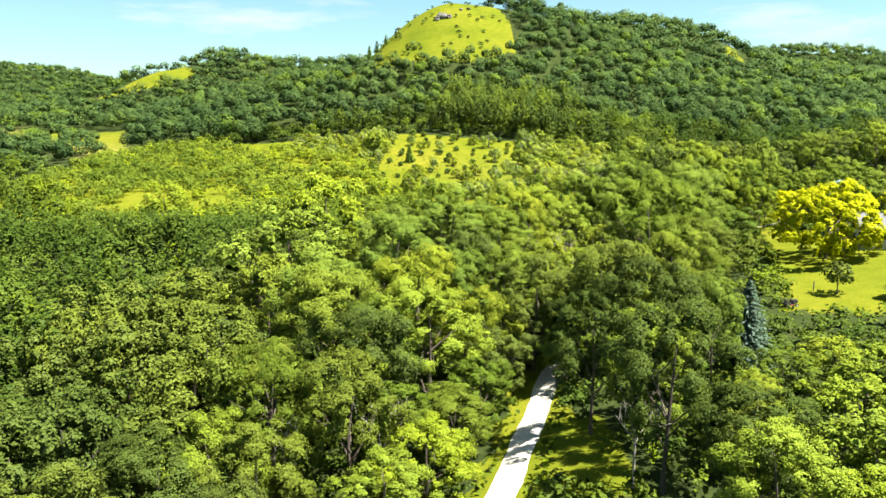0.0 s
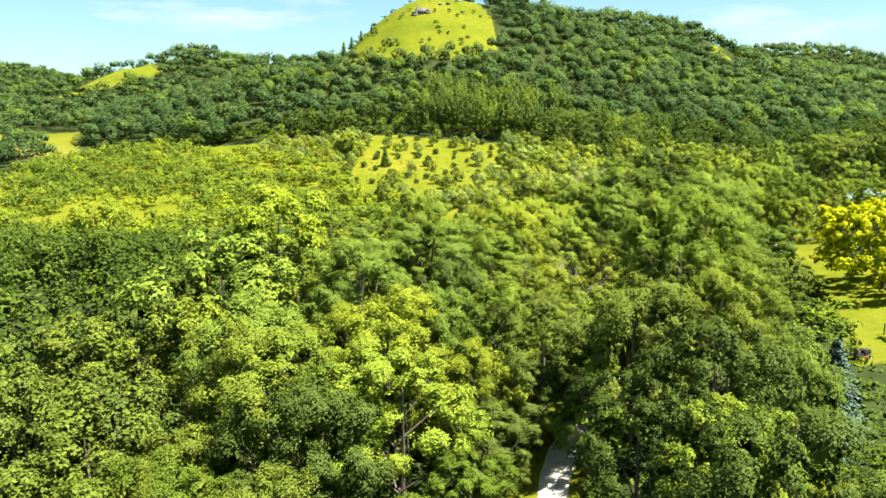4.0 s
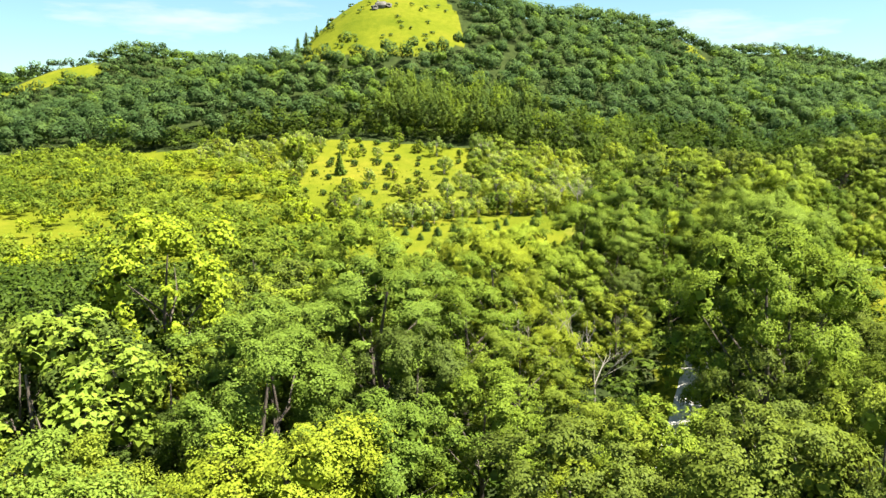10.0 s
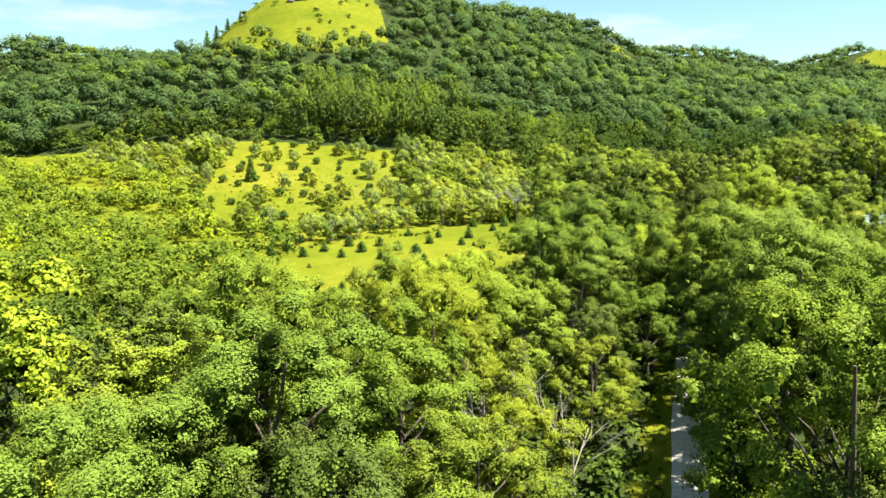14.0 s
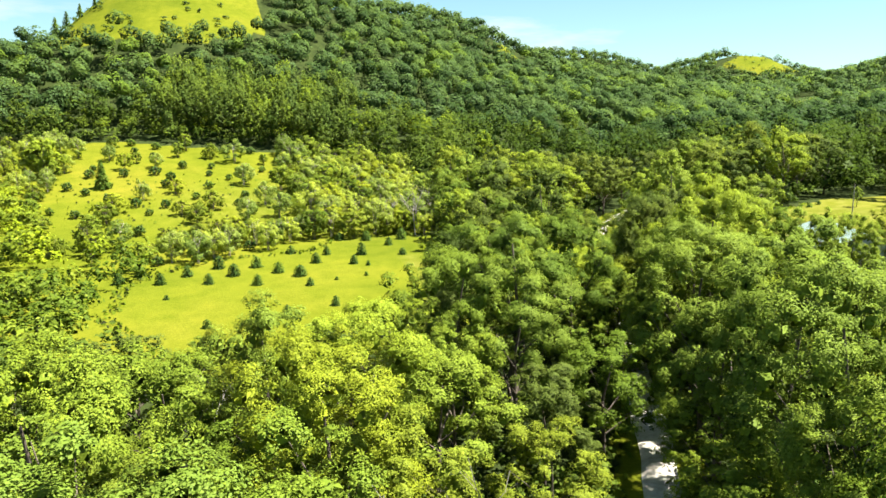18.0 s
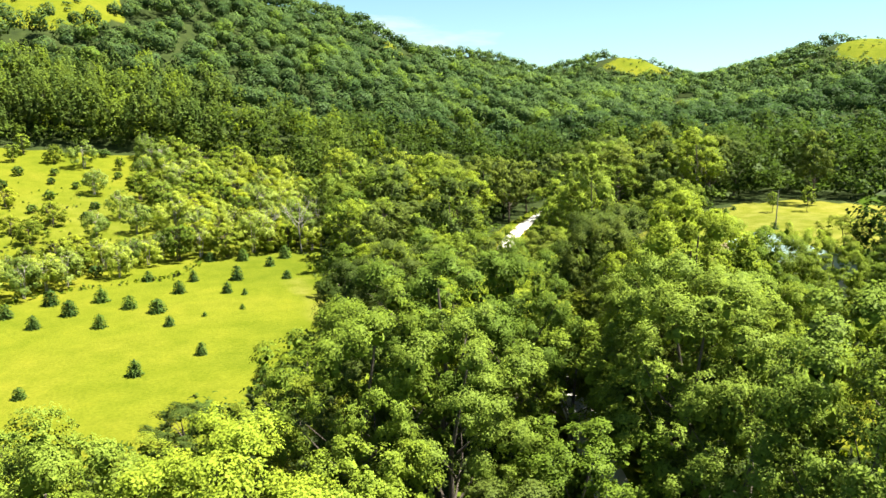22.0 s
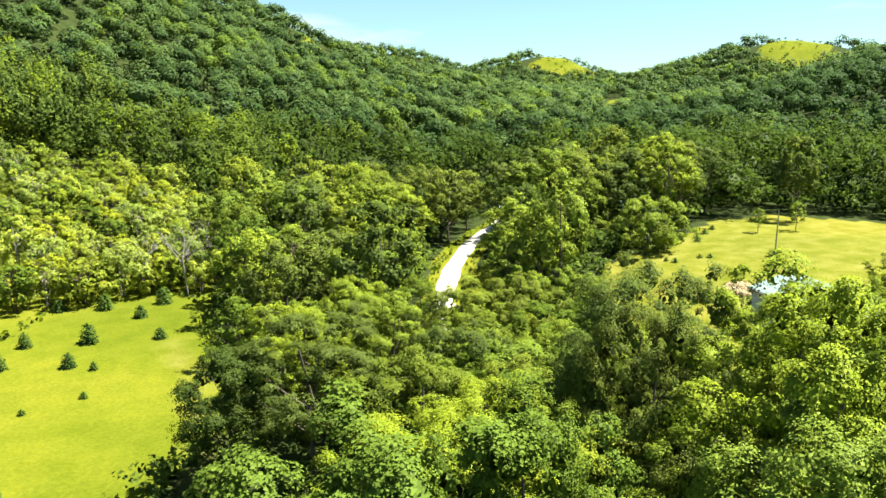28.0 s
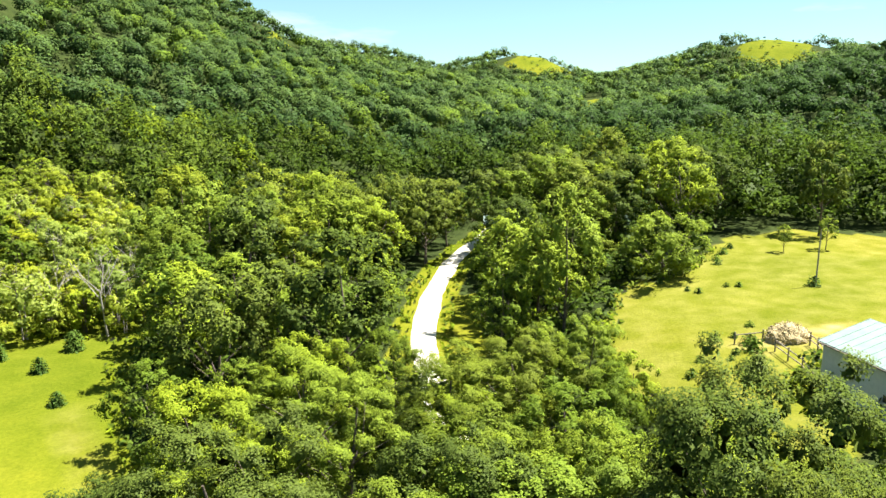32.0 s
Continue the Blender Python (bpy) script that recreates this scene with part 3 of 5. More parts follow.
# trees that stand out, with the height of their tops
STANDING = [("light", -1, 122, 17.6, 1.15), ("olive", 17, 124.5, 15.5, 1.1), ("mid", 10, 118, 17.2, 1.1), ("dark", 32, 96, 22.0, 0.85), ("mid", 35, 106, 21.2, 0.85),
            ("mid", 9, 101, 12.2, 1.1), ("light", -6, 86, 16.6, 1.2), ("olive", -21, 89, 12.5, 1.3), ("olive", 27.5, 84, 16.0, 0.9), ("mid", -60.5, 159, 16.5, 1.0),
            ("olive", -12, 79, 13.6, 1.2), ("dark", 20, 66, 16.4, 0.9), ("mid", -19.5, 126, 19.4, 0.95), ("dark", 31, 152, 13.5, 1.0), ("mid", 25, 126, 11.0, 1.1),
            ("light", 36, 150, 20.2, 1.1), ("dark", 60, 160, 19.8, 0.95), ("mid", 63, 203, 16.4, 0.9), ("light", 87, 199, 19.0, 1.05), ("mid", 80, 148, 17.2, 1.0),
            ("mid", 122.5, 211, 16.6, 1.3), ("light", 140, 195, 16.6, 0.9), ("light", 134, 198, 15.6, 0.9), ("dark", 150, 201, 27.0, 0.85), ("dark", 171, 225, 27.0, 0.95),
            ("mid", 43, 158, 16.5, 1.1), ("mid", 52, 147, 19.0, 0.95), ("mid", 82, 199, 15.5, 0.9), ("light", 90, 207, 19.5, 0.95), ("dark", 77.5, 189, 13.0, 0.9), ("olive", 69, 177, 14.5, 1.0),
            ("mid", 60, 151, 20.3, 0.9), ("olive", 66.5, 146, 19.2, 0.85), ("mid", 74, 147, 19.0, 0.85), ("dark", 90, 148, 18.5, 0.95), ("mid", 98, 155, 18.0, 0.9), 
            ("mid", 43, 147, 16, 1.05), ("mid", 49.5, 162, 15.5, 1.1), ("light", 61, 167, 14.0, 1.0), ("dark", 55, 172, 15, 1.1), ("dark", 60, 182, 14.5, 1.05), ("mid", 72, 184, 15, 0.9),
            ("olive", 64, 191, 14.0, 1.0), ("mid", 57, 192, 14.5, 1.1), ("dark", 52, 184, 12.5, 1.1), ("mid", 35.2, 117.6, 10.0, 1.4), ("mid", 37.6, 122, 10.5, 1.35), ("mid", 40.6, 127.6, 11.0, 1.35), ("mid", 36.2, 113.4, 16.5, 0.95), ("mid", 43, 126.8, 18.5, 0.95), ("mid", 39.8, 120.8, 17.5, 0.95), ("mid", 46.8, 133, 20, 0.95),
            ("dark", 12, 88.5, 12.5, 1.1), ("mid", 18.6, 91, 13.0, 1.0), ("mid", 22.6, 96.8, 8.0, 1.3), ("dark", 17.4, 99.6, 8.0, 1.3), ("mid", 51.5, 135, 19.5, 0.85), ("mid", 59, 133, 17.5, 0.85), ("mid", 63.5, 147, 20.6, 0.95), ("mid", 65.5, 153, 20.8, 0.8), ("dark", 72, 151, 20.0, 0.85), ("mid", 80, 154, 18.8, 0.85),
            ("mid", 50.6, 145.4, 15, 1.0), ("dark", 45.8, 149.5, 15.5, 1.0), ("dark", 54.6, 153.4, 16, 1.0), ("mid", 49.5, 156.6, 15.5, 1.0), ("olive", 54.4, 164.6, 14.5, 1.1),
            ("mid", 63, 170, 14.5, 1.0), ("mid", 58.0, 173, 14.0, 1.1), ("olive", 66.5, 178.5, 13, 1.0), ("mid", 61.5, 180.5, 13.5, 1.1), ("light", 88, 196, 23.4, 0.75), ("dark", 59.5, 148, 21.8, 0.85), ("mid", 63, 150.5, 21.2, 0.85), ("light", 51.5, 140.5, 22.0, 0.85), ("dark", 54.3, 153.8, 20.8, 0.62), ("mid", 57.2, 146.5, 22.4, 0.8), ("mid", 53, 145.3, 23.8, 0.9)]
# trees whose tops stand out, along the way from the lane's foot to the pasture
LANDMARKS = [("mid", -1.4, 57.5, 4.6, 1.6), ("olive", 1.4, 65.2, 4.6, 1.5), ("mid", 4.2, 72.4, 4.8, 1.4), ("mid", -4.6, 51, 5.0, 1.5), ("dark", 6.4, 79.4, 6.2, 1.3),
             ("light", -1.5, 77, 11.4, 1.3), ("mid", 18.8, 61, 13.3, 1.05), ("olive", 33, 66.5, 7.6, 2.0), ("olive", 39, 68.5, 8.2, 1.9), ("olive", 28.5, 62.5, 7.0, 1.6), ("light", 27.5, 69.8, 14.6, 0.7),
             ("dark", 26.6, 93.6, 14.8, 0.8), ("light", 40, 117.2, 21.8, 1.0), ("olive", -14, 90, 12.0, 1.1), ("dark", -32, 90, 11.2, 1.2), ("dark", -40.5, 82, 11.2, 1.2), ("olive", -15.8, 62.8, 9.6, 1.15),
             ("mid", -4, 65.2, 5.4, 1.4), ("dark", 14.6, 66, 13.4, 1.0), ("light", -6.2, 99.6, 17.2, 1.15), ("light", -20.8, 98.8, 17.8, 1.15), ("mid", -20.2, 127, 21.0, 1.0), ("mid", 0.6, 125.5, 20.0, 0.95),
             ("olive", 13.8, 127, 17.8, 1.05), ("mid", 29.4, 99, 22.6, 0.95), ("olive", 31, 88, 17.2, 1.0), ("dark", 18.8, 82, 15.8, 1.0), ("olive", 13.4, 110.6, 11.4, 1.3), ("olive", -22, 90.5, 12.8, 1.1),
             ("light", -13.8, 84, 14.6, 1.1), ("olive", -2.6, 86, 14.4, 1.15), ("olive", 27.2, 126.4, 10.6, 1.2), ("olive", 17.5, 117, 10.2, 1.2), ("olive", -14.6, 148, 14.2, 1.2), ("light", -6.8, 107.4, 16.0, 1.1),
             ("light", 2.4, 116.5, 17.8, 1.4), ("dark", 22.8, 88, 14.6, 1.0), ("light", 17, 135, 17.4, 1.1), ("dark", 30.6, 133.4, 11.8, 1.15), ("light", 35.5, 149.5, 21.4, 1.1), ("light", 42, 149.5, 20.2, 0.85),
             ("light", 32.2, 142, 18.4, 1.0), ("mid", 28.2, 146, 19.6, 0.95), ("light", 38.6, 113.8, 17.4, 1.0), ("light", 12.4, 139.4, 17.2, 1.0), ("mid", 25.4, 137.5, 14.0, 1.05), ("light", 43.4, 130.6, 16.6, 1.1),
             ("light", 46.2, 136, 20.0, 1.05), ("light", 44.6, 124.5, 22.2, 1.0), ("light", 49.6, 141, 20.4, 1.05), ("mid", 72.4, 152, 19.2, 1.15), ("mid", 60.4, 150.6, 23.6, 0.95), ("dark", 57.6, 158, 21.2, 0.9),
             ("dark", 40, 178, 15.0, 1.0), ("dark", 63.6, 198, 21.0, 1.0), ("mid", 75.8, 178.2, 13.8, 0.95), ("mid", 71.6, 176.5, 14.0, 0.9), ("light", 77, 182.6, 15.2, 0.9),
             ("dark", 62.4, 160.8, 20.6, 0.85), ("mid", 48.4, 201, 12.0, 1.1), ("mid", 54, 198, 11.6, 1.1), ("mid", 48.4, 181, 15.4, 1.1), ("mid", 54, 181, 16.4, 1.1)]
STANDING = LANDMARKS + [t for t in STANDING if t[3] < 11.5 and t[1] > 35 or all((t[1] - m[1]) ** 2 + (t[2] - m[2]) ** 2 > 22 for m in LANDMARKS)]
for key, x, y, top, wide in STANDING:
    plant(key, x, y, top, wide)

# trees that lean over the lane and hide it
rl = random.Random(77)
COVER = []
for lo, hi in ((82.8, 100.5), (143.5, 184)):
    y, side = lo, 1
    while y < hi:
        x = float(np.interp(y, [p[1] for p in LANE], [p[0] for p in LANE]))
        off = side * rl.uniform(2.5, 3.2)
        COVER.append((x + off * 0.87, y - off * 0.5))
        plant(rl.choice(("mid", "dark", "mid", "olive")), x + off * 0.87, y - off * 0.5, gz(x, y) + rl.uniform(8.5, 11.5), rl.uniform(1.25, 1.5))
        y, side = y + rl.uniform(2.6, 3.6), -side

# the rest of the near woods
LOOKS = ["dark", "mid", "olive", "light"]


def roof_of_leaves(x, y):
    """How high the tree tops reach: tall by the lane's right-hand side, lower towards the meadows."""
    r = (x - 10) * 0.852 - (y - 80) * 0.523
    left = np.interp(y, [60, 100, 125, 150, 165, 190, 230, 240], [15.5, 15.5, 14.5, 11.5, 8.5, 8.5, 18, 60])
    left = np.where((x > 44) & (y > 150), np.where(y < 225, 16.5, 60), left)
    right = np.where((x > 38) & (y < 135), 13.5, 19.5)
    right = np.where((x > 22) & (y < 95) & (x < 0.74 * y), np.minimum(13.5, 29 - 0.245 * np.hypot(x, y)), right)
    right = np.where((x > 60) & (x < 82) & (y > 158) & (y < 192), 15.0, right)
    right = np.where((np.abs(np.degrees(np.arctan2(x, y)) - 25.3) < 3.4) & (y < 76), 30 - 0.345 * np.hypot(x, y), right)
    right = np.where((x > 75) & (y > 190) | (x > 100), 60, right)
    right = np.where((x > 75) & (x < 126) & (y > 190) & (y < 213), 17.0, right)
    return np.where(r > 1.5, right, np.where(x < -90, 60, left))


VIEW_TO_LANE = [(-10, 30), (18, 30), (17, 56), (12, 82), (2, 60), (-6, 52)]


def near_woods():
    rng = np.random.default_rng(8)
    got = [(x, y) for _, x, y, _, _ in STANDING] + COVER
    gx, gy = np.meshgrid(np.arange(-95, 150, 5.8), np.arange(36, 256, 5.8))
    px, py = (gx + rng.uniform(-2.4, 2.4, gx.shape)).ravel(), (gy + rng.uniform(-2.4, 2.4, gy.shape)).ravel()
    ok = (open_land(px, py) < 0.5) & (off_line(LANE, px, py) > np.where(py < 84, 7.6, np.where((py > 94) & (py < 122), 6.2, np.where((py > 196) & (py < 236), 7.0, 4.0)))) & ~(inside(VIEW_TO_LANE, px, py)) & ~inside(BARNYARD, px, py) & ~inside(HOUSEYARD, px, py) & (off_line(AXIS, px, py) < NEAR_REACH) & (np.abs(np.arctan2(px - 0, py + 5)) < 0.9) & ~inside(MEADOWS, px, py)
    for poly in (MEADOW, PASTURE, LAWN, SCRUB):
        ok &= off_line(poly + poly[:1], px, py) > np.where(px > 38, 4.2, 2.6)
    spots = []
    for x, y in zip(px[ok], py[ok]):
        if all((x - a) ** 2 + (y - b) ** 2 > 27 for a, b in got):
            got.append((x, y))
            spots.append((x, y))
    for x, y in spots:
        r = (x - 10) * 0.852 - (y - 80) * 0.523
        odds = ([0.40, 0.34, 0.10, 0.16] if y < 108 else [0.10, 0.40, 0.20, 0.30]) if r > 2 else [0.90, 0.10, 0.0, 0.0] if y < 74 or x < -22 else [0.12, 0.28, 0.34, 0.26]
        if x > 85 and y > 188:
            odds = [0.75, 0.25, 0.0, 0.0]
        key = LOOKS[rng.choice(4, p=odds)]
        z = gz(x, y)
        top = min(z + rng.uniform(11, 16), float(roof_of_leaves(x, y)) * rng.uniform(0.82, 1.08))
        if top - z < 2.6:
            continue
        tall = max(top - z, 3.4)
        plant(key, float(x), float(y), z + tall, min(1.7, rng.uniform(1.0, 1.2) * (13 / tall) ** 0.6))
    return got


NEAR = near_woods()
for spare in [t for k, t in PATTERNS.items() if k not in USED]:          # patterns that no tree was cut from
    for ob in list(spare.children) + [spare]:
        bpy.data.objects.remove(ob)


# ---- woods too many to count: one mesh for each belt ----
def woods(name, label, xs, ys, step, test, radius, height, count, size, seed, clumps=12, full=2.3, mat=None, flat=0.25, cap=None, category="woods", tufts=8, dome=0):
    rng = np.random.default_rng(seed)
    gx, gy = np.meshgrid(np.arange(*xs, step), np.arange(*ys, step))
    px, py = (gx + rng.uniform(-0.42, 0.42, gx.shape) * step).ravel(), (gy + rng.uniform(-0.42, 0.42, gy.shape) * step).ravel()
    ok = test(px, py)
    px, py = px[ok], py[ok]
    pz = terrain(px, py)
    n = len(px)
    proto = []
    for k in range(6):
        own = np.random.default_rng(seed * 10 + k)
        proto.append(dome_points(own, count, dome) if dome else lobed_points(own, count, 1.0, 1.6, clumps, low=-0.4, tufts=tufts)[:2])
    pts, outs, tints, core, core_size, core_tint = [], [], [], [], [], []
    patch = 0.5 + 0.28 * np.sin(px / 31 + 2 * np.sin(py / 47)) * np.sin(py / 27 + 1) 
    tint = np.clip(patch + rng.normal(0, 0.33, n) - 0.42 * ((px < -30) & (py < 170)) - 0.75 * ((px > 92) & (py < 330)), 0, 1)      # darker kinds to the west and behind the pasture
    which, turn = rng.integers(0, 6, n), rng.uniform(0, 6.28, n)
    rad, hei = radius * rng.uniform(0.65, 1.35, n), height * rng.uniform(0.62, 1.22, n)
    if cap is not None:
        hei = np.minimum(hei, np.maximum(cap(px, py) - pz, 2.5))
        rad = np.minimum(rad, hei * 0.55)
    for k in range(6):
        idx = np.nonzero(which == k)[0]
        p, d = proto[k]
        c, s = np.cos(turn[idx])[:, None], np.sin(turn[idx])[:, None]
        x = (p[None, :, 0] * c - p[None, :, 1] * s) * rad[idx][:, None] + px[idx][:, None]
        y = (p[None, :, 0] * s + p[None, :, 1] * c) * rad[idx][:, None] + py[idx][:, None]
        crown = np.minimum(rad[idx] * full, hei[idx] * 0.9)
        z = p[None, :, 2] / 1.6 * crown[:, None] + (pz[idx] + hei[idx] - crown)[:, None]
        pts.append(np.stack([x, y, z], -1).reshape(-1, 3))
        inn = p[:: max(1, len(p) // 16)]
        ix = (inn[None, :, 0] * c - inn[None, :, 1] * s) * rad[idx][:, None] * 0.5 + px[idx][:, None]
        iy = (inn[None, :, 0] * s + inn[None, :, 1] * c) * rad[idx][:, None] * 0.5 + py[idx][:, None]
        iz = (inn[None, :, 2] * 0.7 + 0.12) / 1.6 * crown[:, None] + (pz[idx] + hei[idx] - crown)[:, None]
        core.append(np.stack([ix, iy, iz], -1).reshape(-1, 3))
        core_size.append(np.repeat(rad[idx] * 0.34, len(inn)))
        core_tint.append(np.repeat(tint[idx], len(inn)))
        outs.append(np.stack([d[None, :, 0] * c - d[None, :, 1] * s, d[None, :, 0] * s + d[None, :, 1] * c, np.broadcast_to(d[None, :, 2], x.shape)], -1).reshape(-1, 3))
        tints.append(np.repeat(tint[idx], len(p)))
    pts, outs, tints = np.concatenate(pts), np.concatenate(outs), np.concatenate(tints)
    v, f = leaf_quads(rng, pts, outs, size, flat=flat, spread=0.3, slim=0.8)
    core, core_size, core_tint = np.concatenate(core), np.concatenate(core_size), np.concatenate(core_tint)
    w, g = leaf_quads(rng, core, np.tile([0, 0, 0.4], (len(core), 1)), core_size, flat=0.4, spread=0.4, slim=0.9)
    v, f, tints = np.concatenate([v, w]), np.concatenate([f, g + len(v)]), np.concatenate([tints, core_tint])
    ways = np.concatenate([leaf_ways(rng, outs, 0.2), leaf_ways(rng, np.tile([0, 0, 0.6], (len(core), 1)))])
    me = mesh_from(name, v, f, mat or HAZY_WOODS, {"tint": np.repeat(tints, 4), "way": ways})
    return tagged(new(name, me), label, category, kind="stuff")


def wooded(x, y):
    ok = open_land(x, y) < 0.5
    for poly, _ in OPEN:
        ok &= off_line(poly + poly[:1], x, y) > (12 if poly in (LEFT_PATCH, EAST_TOP, EAST_BROW) else 5 if poly is GAP else 4 + 4 * np.sin(x * 0.31 + y * 0.17) * np.sin(y * 0.23) if poly is PEAK else 2.4)
    return ok & (off_line(LANE, x, y) > 4.5) & (off_line(TRACK, x, y) > 7.5) & ~inside(BARNYARD, x, y) & ~inside(HOUSEYARD, x, y)


def in_sight(x, y):
    """Land that the valley's middle looks out on: not behind a crest."""
    z = terrain(x, y) + 9
    seen = np.zeros(np.shape(x), bool)
    for ex, ey, ez in ((0, 30, 31), (30, 140, 31)):
        ok = np.ones(np.shape(x), bool)
        for s in np.linspace(0.25, 0.97, 24):
            ok &= terrain(ex + (x - ex) * s, ey + (y - ey) * s) - 2 < ez + (z - ez) * s
        seen |= ok
    return seen | (y < 430)


def fan(x, y):
    a = np.degrees(np.arctan2(x - 5, y - 0))
    return (a > -42) & (a < 78)


def belt(lo, hi):
    def test(x, y):
        d = np.hypot(x - 15, y - 80)
        a = off_line(AXIS, x, y)
        return wooded(x, y) & fan(x, y) & (a > NEAR_REACH - 2) & ~inside(MEADOWS, x, y) & ~inside(PLANTATION, x, y) & (d >= lo) & (d < hi) & in_sight(x, y)
    return test


woods("woods", "dense green broadleaf woods on the valley floor and lower slopes", (-260, 330), (40, 330), 6.4, belt(0, 250), 3.9, 14.5, 460, 0.52, 3, clumps=16, full=3.0, cap=roof_of_leaves, mat=VALE_WOODS)
woods("woods", "dense green broadleaf woods covering the steep hillside", (-330, 480), (200, 520), 7.0, belt(250, 450), 3.9, 12.0, 240, 0.8, 4, full=2.1, dome=6)
woods("woods", "distant green woods on the hills beyond the valley", (-900, 760), (250, 1150), 8.6, belt(450, 1250), 5.2, 10.5, 84, 1.4, 5, full=1.9, dome=6)
woods("woods", "dense green broadleaf woods where the lane enters the valley", (-115, 120), (-70, 48), 6.6,
      lambda x, y: wooded(x, y) & (off_line(LANE, x, y) > 6) & ((y < 24) | (np.abs(x) > 0.95 * y + 12)), 3.9, 13.0, 150, 1.1, 8, full=2.4, dome=9, mat=VALE_WOODS)
woods("brush", "low yellow-green brush and young trees between the meadows", (-150, 8), (170, 332), 4.0, lambda x, y: (inside(BRUSH, x, y) & (open_land(x, y) < 0.5) & (np.sin(x / 7 + y / 11) + np.sin(y / 5) > -0.9)) | (inside(WEST, x, y) & (np.sin(x * 1.7) * np.sin(y * 1.3 + x) > 0.55)), 2.6, 5.2, 150, 0.55, 6, clumps=12, mat=BRUSH_LEAF, category="brush")
woods("plantation", "close-set plantation of tall straight dark trees at the foot of the hill", (-5, 70), (300, 362), 3.9, lambda x, y: inside(PLANTATION, x, y), 2.5, 15.5, 420, 0.55, 7, clumps=20, full=5.6, category="plantation", mat=PLANT_LEAF)
for spot, words in ((PEAK, "low bushes scattered over the grassy hilltop"), (EAST_TOP, "low bushes on the far grassy hilltop"), (EAST_BROW, "low bushes on the far grassy brow")):
    lo, hi = np.min(spot, axis=0), np.max(spot, axis=0)
    woods("hill_brush", words, (lo[0], hi[0]), (lo[1], hi[1]), 5.5, lambda x, y: inside(spot, x, y) & (np.sin(x * 2.3 + y) * np.sin(y * 1.9) > 0.35), 1.4, 1.9, 40, 0.6, 12, clumps=6, category="brush")


# ---- trees, bushes and shrubs of their own kind ----
def conifer_mesh(seed, mat, radius, tall, tiers, per, leaves, size, taper=0.85):
    """A conifer's crown: tiers of drooping boughs, dense with needles, narrowing to a tip."""
    rng = np.random.default_rng(seed)
    c, o = [], []
    for i in range(tiers):
        u = i / tiers
        z, reach = tall * (0.06 + 0.9 * u), radius * (1 - u) ** taper + 0.12
        for j in range(max(3, int(per * (1 - 0.6 * u)))):
            ang = j * 6.283 / max(3, int(per * (1 - 0.6 * u))) + i * 1.1 + rng.uniform(-.25, .25)
            k = max(4, int(leaves * (1 - 0.6 * u)))
            s = np.linspace(0.12, 1, k) * rng.uniform(0.8, 1.12)
            x, y = np.cos(ang) * reach * s, np.sin(ang) * reach * s
            zz = z - 0.30 * reach * s + 0.10 * reach * s ** 2 + rng.normal(0, 0.05, k)
            side = rng.normal(0, 0.10 * reach, k) * (1.1 - s)
            c.append(np.stack([x - np.sin(ang) * side, y + np.cos(ang) * side, zz], 1))
            o.append(np.tile([np.cos(ang) * 0.5, np.sin(ang) * 0.5, 0.6], (k, 1)))
    v, f = leaf_quads(rng, np.concatenate(c), np.concatenate(o), size, flat=0.3, spread=0.35, slim=0.5)
    return mesh_from("crown", v, f, mat, {"way": leaf_ways(rng, np.concatenate(o), 0.3)})


def make_conifer(name, label, category, group, seed, leaf, radius, tall, foot, tiers, per, leaves, size, taper=0.85):
    t = thing(name, pose(0, 0, 0), label, category, group)
    bm = bmesh.new()
    tube(bm, (0, 0, -0.4), (0, 0, foot + tall * 0.5), tall * 0.018 + 0.03, tall * 0.009 + 0.02, 8)
    tube(bm, (0, 0, foot + tall * 0.5), (0, 0, foot + tall * 0.97), tall * 0.009 + 0.02, 0.012, 6)
    part("trunk", bm, BARK, t)
    c = part("crown", conifer_mesh(seed, leaf, radius, tall, tiers, per, leaves, size, taper), leaf, t)
    c.location.z = foot
    return t


def stand(t, x, y, scale=1.0, turn=0.0, sink=0.0):
    """Sets a thing that was built at the origin down on the land."""
    t.matrix_world = pose(x, y, gz(x, y) - sink, 0, 0, turn)
    t.scale = (scale,) * 3
    return t


stand(make_conifer("spruce", "tall blue-grey spruce with drooping silvery boughs beside the lawn", "spruce", "", 71, LEAF_SPRUCE, 3.3, 9.8, 0.5, 32, 14, 19, 0.42), 33.4, 75.6)
stand(make_conifer("spruce", "blue-grey spruce with dense boughs at the edge of the lawn", "spruce", "", 72, LEAF_SPRUCE, 2.6, 7.5, 0.4, 24, 12, 14, 0.42), 60.5, 90.5)
stand(make_conifer("cedar_tree", "dark green cedar with narrow crown on the grassy slope", "cedar", "", 73, LEAF_SHRUB, 1.9, 7.0, 0.2, 26, 11, 11, 0.6), -11, 279)
stand(make_conifer("pine_tree", "broad feathery dark pine at the edge of the woods", "pine", "", 74, LEAF_SHRUB, 5.0, 14.5, 1.0, 22, 11, 22, 0.75), 129, 221)
stand(make_conifer("spruce", "small silvery young spruce in front of the pine", "spruce", "", 75, LEAF_SPRUCE, 1.3, 6.2, 0.3, 16, 9, 9, 0.42), 118, 213)

